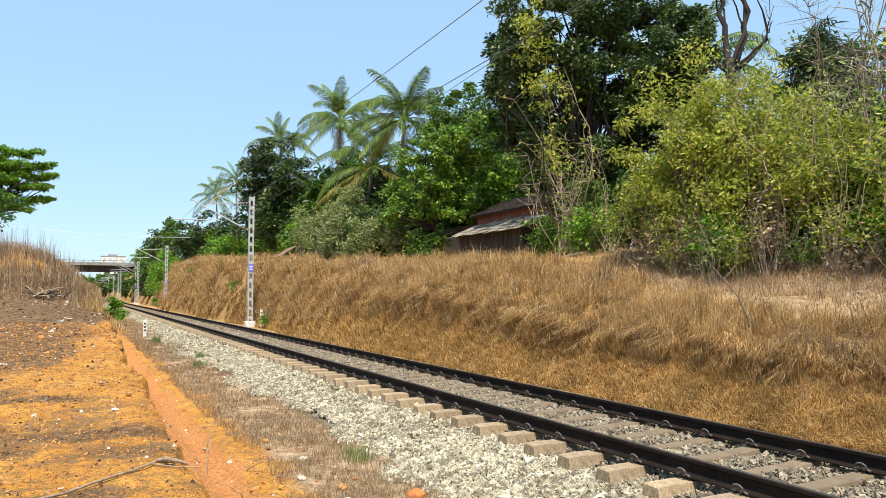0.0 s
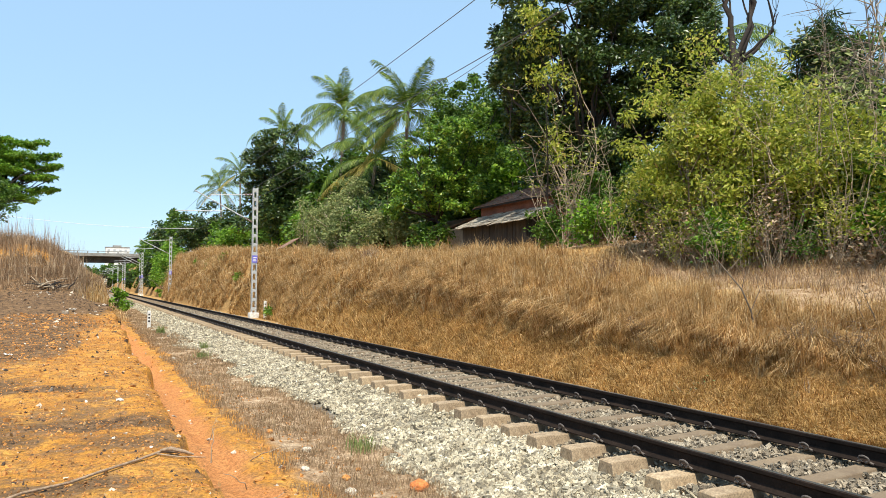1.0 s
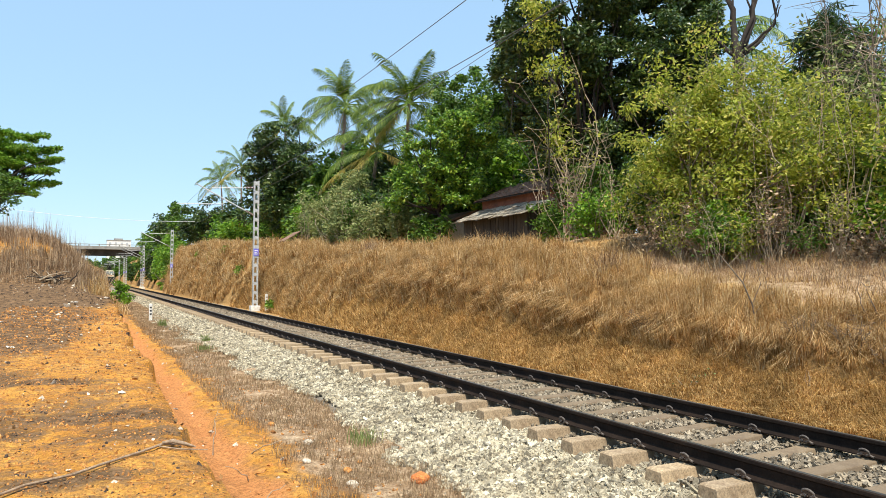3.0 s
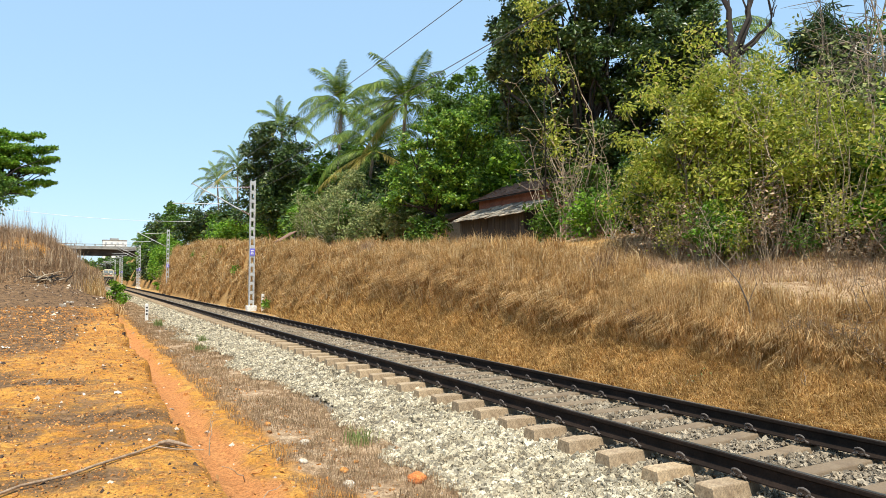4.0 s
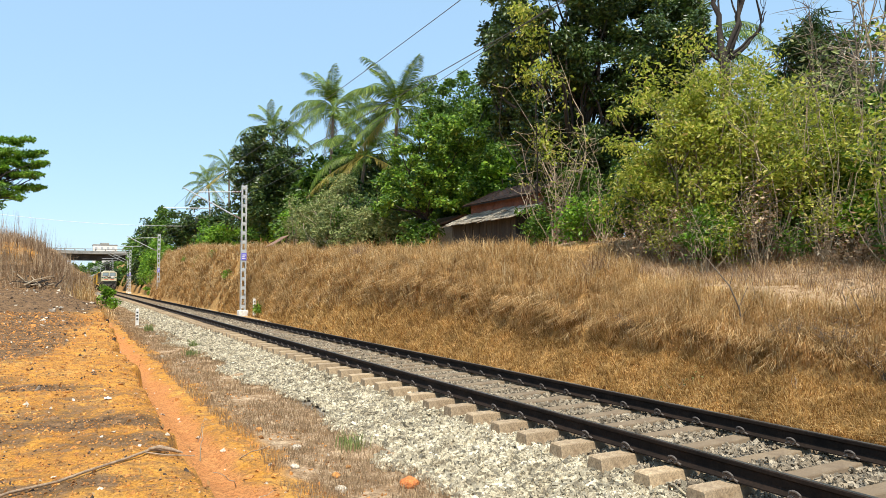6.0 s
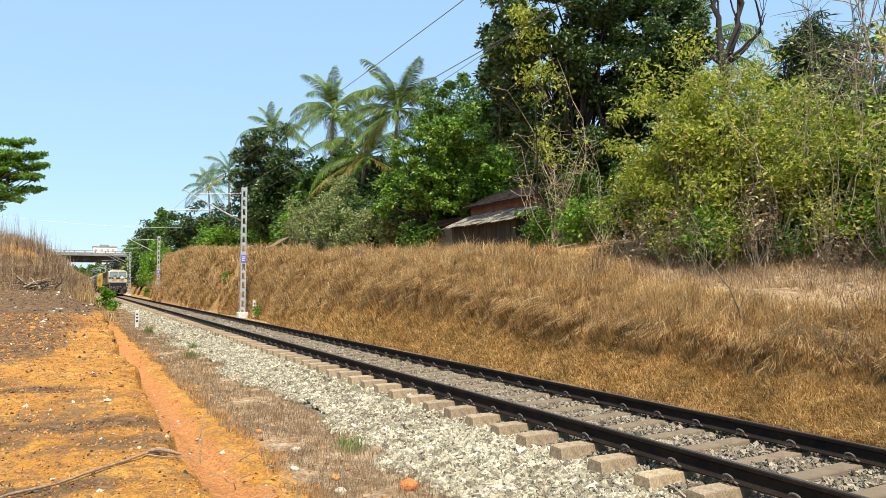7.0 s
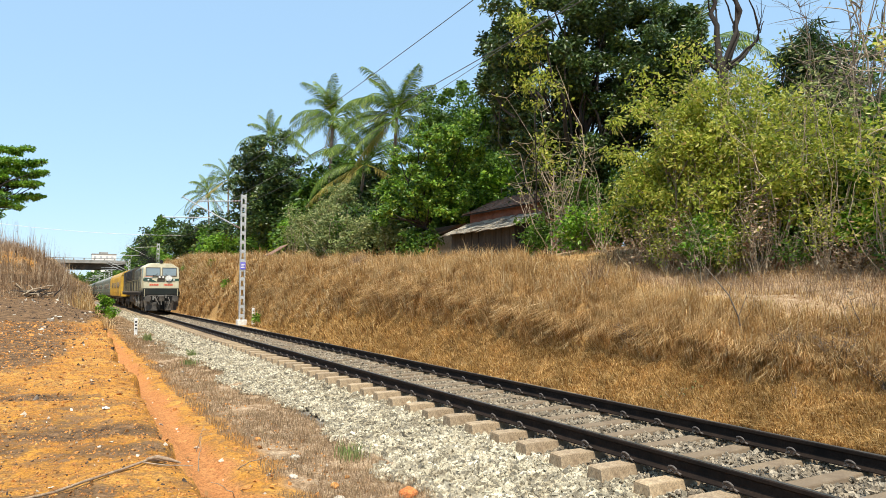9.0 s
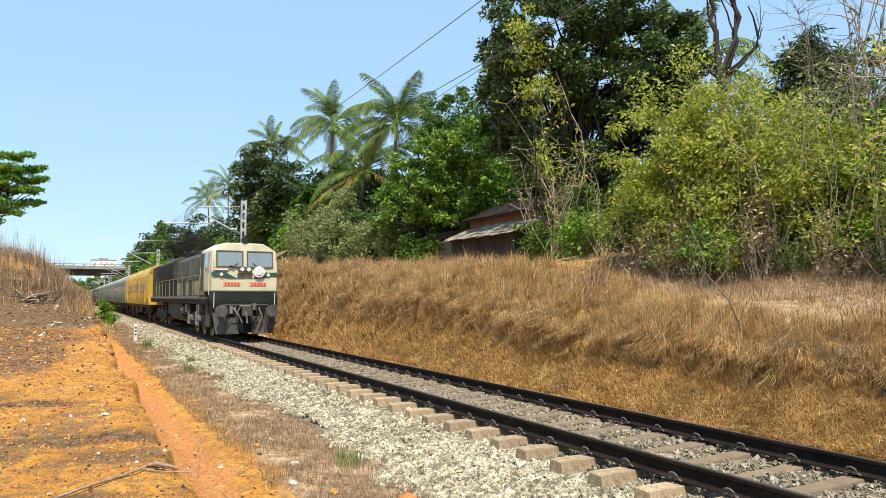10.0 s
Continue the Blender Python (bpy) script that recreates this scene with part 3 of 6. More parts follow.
# ---- road bridge ----
# girder concrete coloured near black, standing for the shade under the deck
SHADED_CEMENT = surface("shaded_concrete", ((0.3, (0.035, 0.033, 0.03)), (0.7, (0.11, 0.1, 0.09))), 0.6, 12, 0.9, bump=0.2, dist=0.01)
bridge = base("road_bridge", 0, 172, 0, label="grey concrete road bridge across the railway cutting", category="bridge")
part("deck", boxed(((-30, 0, 8.0), (30, 11, 8.35))), CEMENT, bridge)
for y in (2.0, 4.2, 6.4, 8.6):
    part("girder", boxed(((-16, y, 6.75), (16, y + 0.5, 7.9))), SHADED_CEMENT, bridge, "concrete girder coloured dark for the shade under the deck")
for y in (0.0, 10.8):
    part("parapet", boxed(((-30, y, 8.35), (30, y + 0.2, 8.6)), ((-30, y, 9.0), (30, y + 0.2, 9.12)), *[((x, y + 0.03, 8.6), (x + 0.25, y + 0.17, 9.0)) for x in np.arange(-30, 30, 2.0)]), CEMENT, bridge)
part("abutment", boxed(((5.4, 0.3, -0.5), (30, 10.7, 7.9))), CEMENT, bridge)
part("abutment", boxed(((-30, 0.3, -0.5), (-7.4, 10.7, 7.9))), CEMENT, bridge)

# ---- white building beyond the bridge ----
block = base("white_building", 9.4, 430, 0, label="distant white flat-roofed building behind the bridge", category="building")
part("wall", boxed(((-6.0, 0, 4), (6.0, 12, 22.2))), WHITE, block)
part("roof", boxed(((-6.2, -0.2, 22.2), (6.2, 12.2, 22.6)), ((-2.4, 3, 22.6), (2.0, 7, 23.6))), CEMENT, block)
GLASS = plain("dark_glass", (0.06, 0.07, 0.08), 0.15)
SHUTTER = plain("grey_shutter", (0.42, 0.44, 0.46), 0.6)
for x in (-4.5, -1.6, 1.4, 4.0):
    part("window", boxed(((x - 0.6, -0.05, 19.6), (x + 0.6, 0.02, 21.2))), SHUTTER, block)

# ---- hut ----
# board colour darkened to stand for the shade of trees and eave
TIMBER = surface("weathered_shaded_boards", ((0.3, (0.014, 0.012, 0.01)), (0.7, (0.05, 0.042, 0.034))), 3, 40, 0.9, bump=0.5, dist=0.01, single=0.3, stretch=(4, 4, 0.4))
REDWALL = surface("red_mud_wall", ((0.3, (0.12, 0.05, 0.03)), (0.7, (0.28, 0.12, 0.075))), 1.5, 20, 0.95, bump=0.5, dist=0.02, dirt=(0.14, 0.08, 0.06))
THATCH = surface("old_thatch", ((0.3, (0.2, 0.17, 0.13)), (0.7, (0.5, 0.44, 0.35))), 2, 30, 0.95, bump=0.9, dist=0.04, island=0.3, stretch=(0.3, 4, 1))
TILE = surface("roof_tile", ((0.3, (0.16, 0.09, 0.06)), (0.7, (0.36, 0.2, 0.14))), 2, 30, 0.9, bump=0.4, dist=0.01, single=0.35, island=0.3, dirt=(0.1, 0.085, 0.06))
hut = base("hut", 0, -0.9, 0, label="old hut of shade-darkened boards and red mud under a tiled roof", category="hut")
part("wall", boxed(((11.2, 25.0, 2.6), (14.6, 31.2, 5.6))), REDWALL, hut, "red mud wall")
for y in (25.0, 31.1):
    part("gable", extruded(bmesh.new(), [(11.2, 5.6), (14.6, 5.6), (12.9, 6.4)], y, y + 0.1), REDWALL, hut)
brng = np.random.default_rng(14)
for k in range(26):
    y = 25.3 + k * 0.212
    h = brng.uniform(-0.12, 0.05)
    part("board", boxed(((9.95 + brng.uniform(-0.02, 0.02), y, 2.5), (9.99, y + 0.2, 4.55 + h))), TIMBER, hut)
for k in range(5):
    part("side_board", boxed(((10.0 + k * 0.22, 25.28, 2.5), (10.2 + k * 0.22, 25.31, 4.6 + 0.07 * k))), TIMBER, hut)
    part("side_board", boxed(((10.0 + k * 0.22, 30.85, 2.5), (10.2 + k * 0.22, 30.88, 4.6 + 0.07 * k))), TIMBER, hut)
# lean-to roof of layered palm thatch in overlapping strips
strips = bmesh.new()
for row in range(7):
    for k in range(16):
        y = 24.9 + k * 0.385 + brng.uniform(-0.05, 0.05)
        x0 = 9.4 + row * 0.25 + brng.uniform(-0.05, 0.03)
        z0 = 4.42 + row * 0.1 + brng.uniform(-0.015, 0.025)
        box(strips, (x0, y, z0), (x0 + 0.42, y + 0.4, z0 + 0.03), turn=Matrix.Translation((x0, y, z0)) @ pose(0, 0, 0, brng.normal(0, 2), -20 + brng.normal(0, 3), brng.normal(0, 4)) @ Matrix.Translation((-x0, -y, -z0)))
part("lean_to_roof", strips, THATCH, hut, "sagging grey thatched lean-to roof")


def tile_roof(parent, x_eave, z_eave, x_ridge, z_ridge, y0, y1):
    run, rise = x_ridge - x_eave, z_ridge - z_eave
    n = max(4, int(math.hypot(run, rise) / 0.24))
    ang = math.degrees(math.atan2(rise, run))
    w = 0.26
    bm = bmesh.new()
    extruded(bm, [(-0.02, -w / 2), (0.32, -w / 2), (0.32, w / 2), (-0.02, w / 2)], 0, 0.02)
    bmesh.ops.transform(bm, matrix=pose(0, 0, 0, 90, 0, 0), verts=bm.verts)
    tile = bpy.data.meshes.new("roof_tile")
    bm.to_mesh(tile), bm.free()
    tile.materials.append(TILE)
    part("roof_sheet", extruded(bmesh.new(), [(x_eave, z_eave - 0.06), (x_ridge, z_ridge - 0.06), (x_ridge, z_ridge - 0.02), (x_eave, z_eave - 0.02)], y0, y1), TIMBER, parent)
    for i in range(n):
        for j in range(int((y1 - y0) / w)):
            t = under(new("roof_tile", tile), parent)
            f = i / n
            t.matrix_basis = pose(x_eave + run * f, y0 + (j + 0.5) * w, z_eave + rise * f + 0.02, brng.normal(0, 1.5), -ang + 4 + brng.normal(0, 1.5), brng.normal(0, 2))


tile_roof(hut, 10.85, 5.56, 12.9, 6.5, 24.6, 31.5)
part("back_roof", extruded(bmesh.new(), [(12.9, 6.5), (15.0, 5.5), (15.0, 5.44), (12.9, 6.42)], 24.6, 31.5), TILE, hut)

shed = base("small_shed", 0, 0, 0, label="low pale-walled shed with a tiled roof among bushes", category="shed")
part("wall", boxed(((10.4, 32.6, 2.8), (13, 35.5, 4.7))), surface("pale_plaster", ((0.3, (0.4, 0.36, 0.28)), (0.7, (0.6, 0.55, 0.45))), 2, 20, 0.9, dirt=(0.25, 0.2, 0.14)), shed)
part("roof", extruded(bmesh.new(), [(9.9, 4.62), (12, 5.4), (13.4, 4.7), (13.4, 4.62), (12, 5.3), (9.9, 4.54)], 32.2, 35.9), TILE, shed)
lean = base("broken_roof", 0, 0, 0, label="collapsed red tiled roof corner showing above the grass", category="roof")
part("roof_slope", extruded(bmesh.new(), [(5.9, 4.3), (7.0, 5.0), (7.0, 5.06), (5.9, 4.36)], 48.4, 50.2), TILE, lean)
part("post", rods(((6.9, 48.6, 3.0), (6.9, 48.6, 4.95), 0.06), ((6.9, 50, 3.0), (6.9, 50, 4.95), 0.06), ((6.05, 49.3, 3.0), (6.05, 49.3, 4.4), 0.06)), BARK, lean)
# ---- grass ----
def blades(pts, height, lean, width, seed, wind=(0.0, 0.0)):
    """Verts and faces of bent blades, two quads each, on the points given."""
    r = np.random.default_rng(seed)
    n = len(pts)
    a = r.uniform(0, 2 * np.pi, n)
    out = np.stack([np.cos(a), np.sin(a)], -1) * (lean * r.uniform(0.2, 1.0, n))[:, None] + np.array(wind)[None]
    b = r.uniform(0, 2 * np.pi, n)
    side = np.stack([np.cos(b), np.sin(b), np.zeros(n)], -1) * (width * 0.5)[:, None]
    mid = pts + np.concatenate([out * 0.35 * height[:, None], (height * 0.6)[:, None]], 1)
    tip = pts + np.concatenate([out * height[:, None], (height * (1 - 0.35 * np.minimum(1, np.linalg.norm(out, axis=1))))[:, None]], 1)
    low = pts - np.array([0, 0, 0.03])
    v = np.stack([low - side, low + side, mid + side * 0.8, mid - side * 0.8, tip + side * 0.15, tip - side * 0.15], 1).reshape(-1, 3)
    f = (np.array([[0, 1, 2, 3], [3, 2, 4, 5]])[None] + 6 * np.arange(n)[:, None, None]).reshape(-1, 4)
    return v, f


def clumped(n, x0, x1, y0, y1, seed, clumps, spread):
    r = np.random.default_rng(seed)
    cx, cy = r.uniform(x0, x1, clumps), r.uniform(y0, y1, clumps)
    k = r.integers(0, clumps, n)
    return cx[k] + r.normal(0, spread, n), cy[k] + r.normal(0, spread, n), k, r


def grass(name, material, x, y, height, lean, width, seed, label, wind=(0, 0)):
    pts = np.stack([x, y, ground_z(x, y)], -1)
    v, f = blades(pts, height, lean, width, seed, wind)
    return tagged(new(name, mesh_from(name, v, f, material)), label, "grass", kind="stuff")


def tussocks(name, material, cx, cy, height, per, spread, width, wind, seed, label):
    """Tussocks of blades that fan out from one root and hang over, at (cx, cy), of the heights given."""
    r = np.random.default_rng(seed)
    n = len(cx)
    k = np.repeat(np.arange(n), per)
    m = len(k)
    a = r.uniform(0, 2 * np.pi, m)
    rad = r.uniform(0, 1, m) ** 0.6
    size = height[k] * r.uniform(0.5, 1.1, m)
    root = np.stack([cx[k] + np.cos(a) * rad * 0.16 * height[k], cy[k] + np.sin(a) * rad * 0.16 * height[k]], -1)
    pts = np.concatenate([root, ground_z(root[:, 0], root[:, 1])[:, None]], 1)
    own = np.array(wind)[None] * r.uniform(0.5, 1.5, (n, 1)) + r.normal(0, 0.16, (n, 2))
    out = np.stack([np.cos(a), np.sin(a)], -1) * (rad * spread)[:, None] + own[k] + r.normal(0, 0.1, (m, 2))
    reach = np.linalg.norm(out, axis=1)
    b = r.uniform(0, 2 * np.pi, m)
    side = np.stack([np.cos(b), np.sin(b), np.zeros(m)], -1) * (width[k] * r.uniform(0.35, 0.65, m))[:, None]
    low = pts - np.array([0, 0, 0.03])
    mid = pts + np.concatenate([out * 0.3 * size[:, None], (size * (0.66 - 0.08 * np.minimum(reach, 1.4)))[:, None]], 1)
    tip = pts + np.concatenate([out * size[:, None], (size * (1.0 - 0.55 * np.minimum(reach, 1.4)))[:, None]], 1)
    v = np.stack([low - side, low + side, mid + side * 0.75, mid - side * 0.75, tip + side * 0.12, tip - side * 0.12], 1).reshape(-1, 3)
    f = (np.array([[0, 1, 2, 3], [3, 2, 4, 5]])[None] + 6 * np.arange(m)[:, None, None]).reshape(-1, 4)
    return tagged(new(name, mesh_from(name, v, f, material)), label, "grass", kind="stuff")


def bank_grass():
    """Hanging straw tussocks on the upper half of the cutting; mown stubble below it."""
    xs, ys, hs, ws = [], [], [], []
    for y0, y1, n, width in ((2.5, 13, 1900, 0.0075), (13, 25, 1500, 0.012), (25, 45, 1050, 0.022), (45, 108, 1300, 0.04)):
        r = np.random.default_rng(int(y0) + 50)
        x, y = r.uniform(2.4, 7.9, n * 2), r.uniform(y0, y1, n * 2)
        u = (x - toe_x(y)) / (crest_x(y) - toe_x(y)) + lip_shift(y)
        from_u = np.interp(y, (10, 24, 30, 38), (0.5, 0.46, 0.25, 0.05)) + 0.09 * wavy(x * 0, y, 0.9, 6.0)
        keep = (u > from_u) & (x < crest_x(y) + np.interp(y, (5, 7, 9.5, 12, 16, 22, 30), (0.7, 0.7, 0.75, 1.0, 3.2, 3.4, 2.4)))
        x, y, u = x[keep], y[keep], u[keep]
        h = r.gamma(9, 0.075, len(x)).clip(0.3, 1.15) * np.interp(u, (0, 0.4, 0.6, 1.0, 1.4), (0.65, 0.8, 0.95, 0.95, 0.8)) * np.interp(y, (5, 10, 25, 60), (0.52, 0.78, 1.05, 1.45)) * (0.85 + 0.3 * wavy(x, y, 1.1, 4.0))
        xs.append(x), ys.append(y), hs.append(np.maximum(h, 0.2)), ws.append(np.full(len(x), width))
    x, y, h, w = (np.concatenate(q) for q in (xs, ys, hs, ws))
    tussocks("tall_dry_grass", STRAW, x, y, h, 36, 0.7, w, (-0.4, -0.2), 21, "tall straw-coloured dry grass hanging over the cutting")
    r = np.random.default_rng(29)
    y = r.uniform(2.5, 25, 420)
    x = toe_x(y) + (crest_x(y) - toe_x(y)) * (r.normal(0.58, 0.05, len(y)) - lip_shift(y))
    tussocks("lip_grass", STRAW, x, y, r.uniform(0.2, 0.55, len(y)) * np.interp(y, (4, 14), (0.8, 1.15)), 46, 0.6, np.interp(y, (4, 25), (0.008, 0.016)), (-0.65, -0.3), 30, "matted grass hanging over the slope's broken lip")
    xs, ys, ws, hs = [], [], [], []
    for y0, y1, n, width, tall in ((2.5, 10, 62000, 0.012, 0.1), (10, 22, 58000, 0.016, 0.13), (22, 50, 36000, 0.026, 0.24)):
        r = np.random.default_rng(int(y0 * 10))
        x, y = r.uniform(2.3, 4.3, n), r.uniform(y0, y1, n)
        u = (x - toe_x(y)) / (crest_x(y) - toe_x(y)) + lip_shift(y)
        keep = (u > -0.1) & (u < np.interp(y, (22, 34), (0.54, 0.75)))
        xs.append(x[keep]), ys.append(y[keep]), ws.append(np.full(keep.sum(), width)), hs.append(tall * r.uniform(0.4, 1.3, keep.sum()) * (1 + 0.5 * wavy(x[keep], y[keep], 0.5, 2.0)))
    x, y, w, h = (np.concatenate(q) for q in (xs, ys, ws, hs))
    grass("grass_stubble", STUBBLE, x, y, h, r.uniform(0.6, 3.2, len(x)), w, 22, "short brown dried stubble on the lower slope")
    # sparse litter and tufts on the path above the slope
    r = np.random.default_rng(77)
    x, y = r.uniform(4.6, 11, 15000), r.uniform(3, 20, 15000)
    x = np.where((np.abs(x - 5.65) < 0.28) & (y < 14), x + 0.75, x)
    grass("dry_tufts", STRAW, x, y, r.uniform(0.04, 0.22, len(x)) * np.where(x > 7.5, 1.6, 1), np.full(len(x), 1.3), np.full(len(x), 0.008), 23, "thin bleached grass and straw litter beside the path")
    # dry scrub between the path and the thicket
    n = 15000
    x, y = 6.1 + 3.1 * r.uniform(0, 1, n) ** 0.8, 3.5 + 14 * r.uniform(0, 1, n)
    grass("dry_scrub", STALK, x, y, r.uniform(0.06, 0.42, n) * (0.8 + 0.5 * wavy(x, y, 0.6, 3.0)), r.uniform(0.4, 2.2, n), np.full(n, 0.008), 24, "tangled pale dry scrub beside the path")


def left_grass():
    x, y, k, r = clumped(30000, -24, -5.0, 43, 58, 31, 800, 0.2)
    h = r.uniform(0.3, 1.15, 800)[k] * r.uniform(0.6, 1.2, len(x)) * np.interp(y, (43, 47), (0.4, 1))
    grass("tall_dry_stalks", STALK, x, y, h, r.uniform(0.15, 1.5, len(x)), np.full(len(x), 0.02) * r.uniform(0.5, 1.3, len(x)), 32, "tall bleached dry grass and stalks on the mound")
    x, y, k, r = clumped(1500, -22, -5.4, 44, 53, 33, 420, 0.3)
    grass("seed_stalks", BROWN_STALK, x, y, r.uniform(1.0, 2.3, len(x)), r.uniform(0.05, 0.35, len(x)), np.full(len(x), 0.018), 34, "thin tall seed stalks rising above the dry grass")
    x, y, k, r = clumped(9000, -5.9, -4.5, 40, 100, 35, 260, 0.25)
    grass("edge_grass", STRAW, x, y, r.uniform(0.25, 0.8, len(x)), r.uniform(0.2, 0.8, len(x)), np.full(len(x), 0.025), 36, "dry grass along the edge of the cutting")
    # verge between ditch and ballast
    r = np.random.default_rng(41)
    n = 60000
    y = 5.0 + 55 * r.uniform(0, 1, n) ** 2.2
    x = r.uniform(-4.2, -2.3, n)
    toe = -2.75 + 0.3 * wavy(y, y * 0, 1.9, 3.0) + 0.12 * wavy(y, y * 0, 0.5, 1.0)
    keep = (x < toe + 0.12) & (x > -4.2 + 0.16 * wavy(y, x * 0, 1.2, 8.0)) & (wavy(x, y, 0.6, 12) > -0.55)
    x, y = x[keep], y[keep]
    grass("verge_grass", VERGE, x, y, r.uniform(0.03, 0.13, len(x)), np.full(len(x), 1.2), np.interp(y, (6, 30), (0.005, 0.014)), 42, "grey-brown withered grass between ditch and ballast")


bank_grass()
left_grass()


# ---- trees ----
def leaf_cloud(pts, size, seed, droop=0.3, aspect=0.5):
    """Folded four-cornered leaves at pts."""
    r = np.random.default_rng(seed)
    n = len(pts)
    d = r.normal(size=(n, 3))
    d[:, 2] = d[:, 2] * 0.6 - droop
    d /= np.linalg.norm(d, axis=1)[:, None]
    s = np.cross(d, r.normal(size=(n, 3)))
    s /= np.linalg.norm(s, axis=1)[:, None] + 1e-9
    nrm = np.cross(d, s)
    L = (size * r.uniform(0.6, 1.3, n))[:, None]
    mid = pts + d * L * 0.5 + nrm * L * 0.08
    v = np.stack([pts, mid + s * L * aspect * 0.5, pts + d * L, mid - s * L * aspect * 0.5], 1).reshape(-1, 3)
    f = (np.array([[0, 1, 2], [0, 2, 3]])[None] + 4 * np.arange(n)[:, None, None]).reshape(-1, 3)
    return v, f


def limb(a, b, r0, r1, seed, bend=0.15, steps=7):
    r = np.random.default_rng(seed)
    a, b = np.asarray(a, float), np.asarray(b, float)
    t = np.linspace(0, 1, steps)[:, None]
    off = r.normal(0, bend * np.linalg.norm(b - a), 3) * np.array([1, 1, 0.4])
    jit = r.normal(0, bend * 0.15 * np.linalg.norm(b - a), (steps, 3)) * np.sin(np.pi * t)
    p = a + (b - a) * t + off * np.sin(np.pi * t) + jit
    return np.concatenate([p, r0 + (r1 - r0) * t], 1)


def tree(name, foot, blobs, leaves, size, leaf, bark, seed, trunk_r, label, clump=0.55, clumps=90, droop=0.3, aspect=0.5, fork=0.45, shell=0.55, limbs=26, category="tree", group="", flat=0.75):
    """A trunk that forks into limbs, and a crown of leaf clumps inside the blobs (centre, radii), thinner towards the outline."""
    r = np.random.default_rng(seed)
    foot = np.array([foot[0], foot[1], float(ground_z(foot[0], foot[1])) - 0.1 if len(foot) < 3 else foot[2]])
    vol = np.array([b[1][0] * b[1][1] * b[1][2] for b in blobs]) ** 0.8
    which = r.choice(len(blobs), clumps, p=vol / vol.sum())
    c, rad = np.array([b[0] for b in blobs])[which], np.array([b[1] for b in blobs])[which]
    d = r.normal(size=(clumps, 3))
    d /= np.linalg.norm(d, axis=1)[:, None]
    centres = c + d * rad * (r.uniform(0, 1, clumps) ** (1 - shell * 0.8))[:, None]
    k = r.integers(0, clumps, leaves)
    cs = clump * r.uniform(0.55, 1.3, clumps)
    g = r.normal(size=(leaves, 3))
    g = g / np.linalg.norm(g, axis=1)[:, None] * (r.uniform(0, 1, leaves) ** 0.45)[:, None]
    pts = centres[k] + g * cs[k][:, None] * np.array([1, 1, flat])
    head = base(name, *foot, label=label, category=category, group=group)
    v, f = leaf_cloud(pts - foot, np.full(leaves, size), seed + 1, droop, aspect)
    under(new("crown", mesh_from("crown", v, f, leaf)), head)
    top = np.array(blobs[0][0]) - foot
    split = np.array([top[0] * 0.5, top[1] * 0.5, top[2] * fork])
    paths = [limb((0, 0, 0), split, trunk_r, trunk_r * 0.7, seed + 2, 0.05)]
    for i in r.choice(clumps, min(limbs, clumps), replace=False):
        end = centres[i] - foot
        t0 = r.uniform(0.75, 1.0)
        paths.append(limb(split * t0, end, trunk_r * r.uniform(0.25, 0.5), 0.012, seed + 10 + int(i), 0.1))
    v, f = tubes(paths, 6)
    under(new("trunk", mesh_from("trunk", v, f, bark, True)), head)
    return head


def frond_arrays(length, seed, up, droop, pairs=78, leaflet=0.8):
    """One palm frond along +x: an arching rib and drooping leaflets on both sides."""
    r = np.random.default_rng(seed)
    t = np.linspace(0, 1, 12)
    ang = up - droop * t ** 1.3
    step = length / 11
    p = np.cumsum(np.concatenate([[[0, 0]], np.stack([np.cos(ang[:-1]), np.sin(ang[:-1])], -1) * step]), axis=0)
    rib = np.concatenate([p[:, :1], np.zeros((12, 1)), p[:, 1:], (0.04 * (1 - t) + 0.006)[:, None]], 1)
    s = np.linspace(0.16, 0.99, pairs)
    bx, bz = np.interp(s, t, p[:, 0]), np.interp(s, t, p[:, 1])
    a = np.interp(s, t, ang)
    vs = []
    for sd in (-1, 1):
        L = leaflet * np.sin(np.pi * (0.12 + 0.8 * s)) ** 0.7 * r.uniform(0.8, 1.1, pairs)
        hang = r.uniform(0.2, 0.85, pairs) * np.clip(1.25 - a, 0.25, 1.2)
        dirs = np.stack([np.cos(a) * 0.7, sd * np.ones(pairs) * (1.0 - hang * 0.5), np.sin(a) * 0.7 - hang], -1)
        dirs /= np.linalg.norm(dirs, axis=1)[:, None]
        root = np.stack([bx, np.zeros(pairs), bz], -1)
        wv = np.stack([np.cos(a), np.zeros(pairs), np.sin(a)], -1) * 0.024
        mid, tip = root + dirs * L[:, None] * 0.5, root + dirs * L[:, None] - np.array([0, 0, 0.22]) * L[:, None]
        vs.append(np.stack([root - wv * 0.6, root + wv * 0.6, mid + wv, mid - wv, tip + wv * 0.1, tip - wv * 0.1], 1).reshape(-1, 3))
    v = np.concatenate(vs)
    n = len(v) // 6
    f = (np.array([[0, 1, 2, 3], [3, 2, 4, 5]])[None] + 6 * np.arange(n)[:, None, None]).reshape(-1, 4)
    return rib, v, f


def turned(v, az, roll=0.0):
    c, s = math.cos(az), math.sin(az)
    cr, sr = math.cos(roll), math.sin(roll)
    v = np.stack([v[:, 0], v[:, 1] * cr - v[:, 2] * sr, v[:, 1] * sr + v[:, 2] * cr], -1)
    return np.stack([v[:, 0] * c - v[:, 1] * s, v[:, 0] * s + v[:, 1] * c, v[:, 2]], -1)


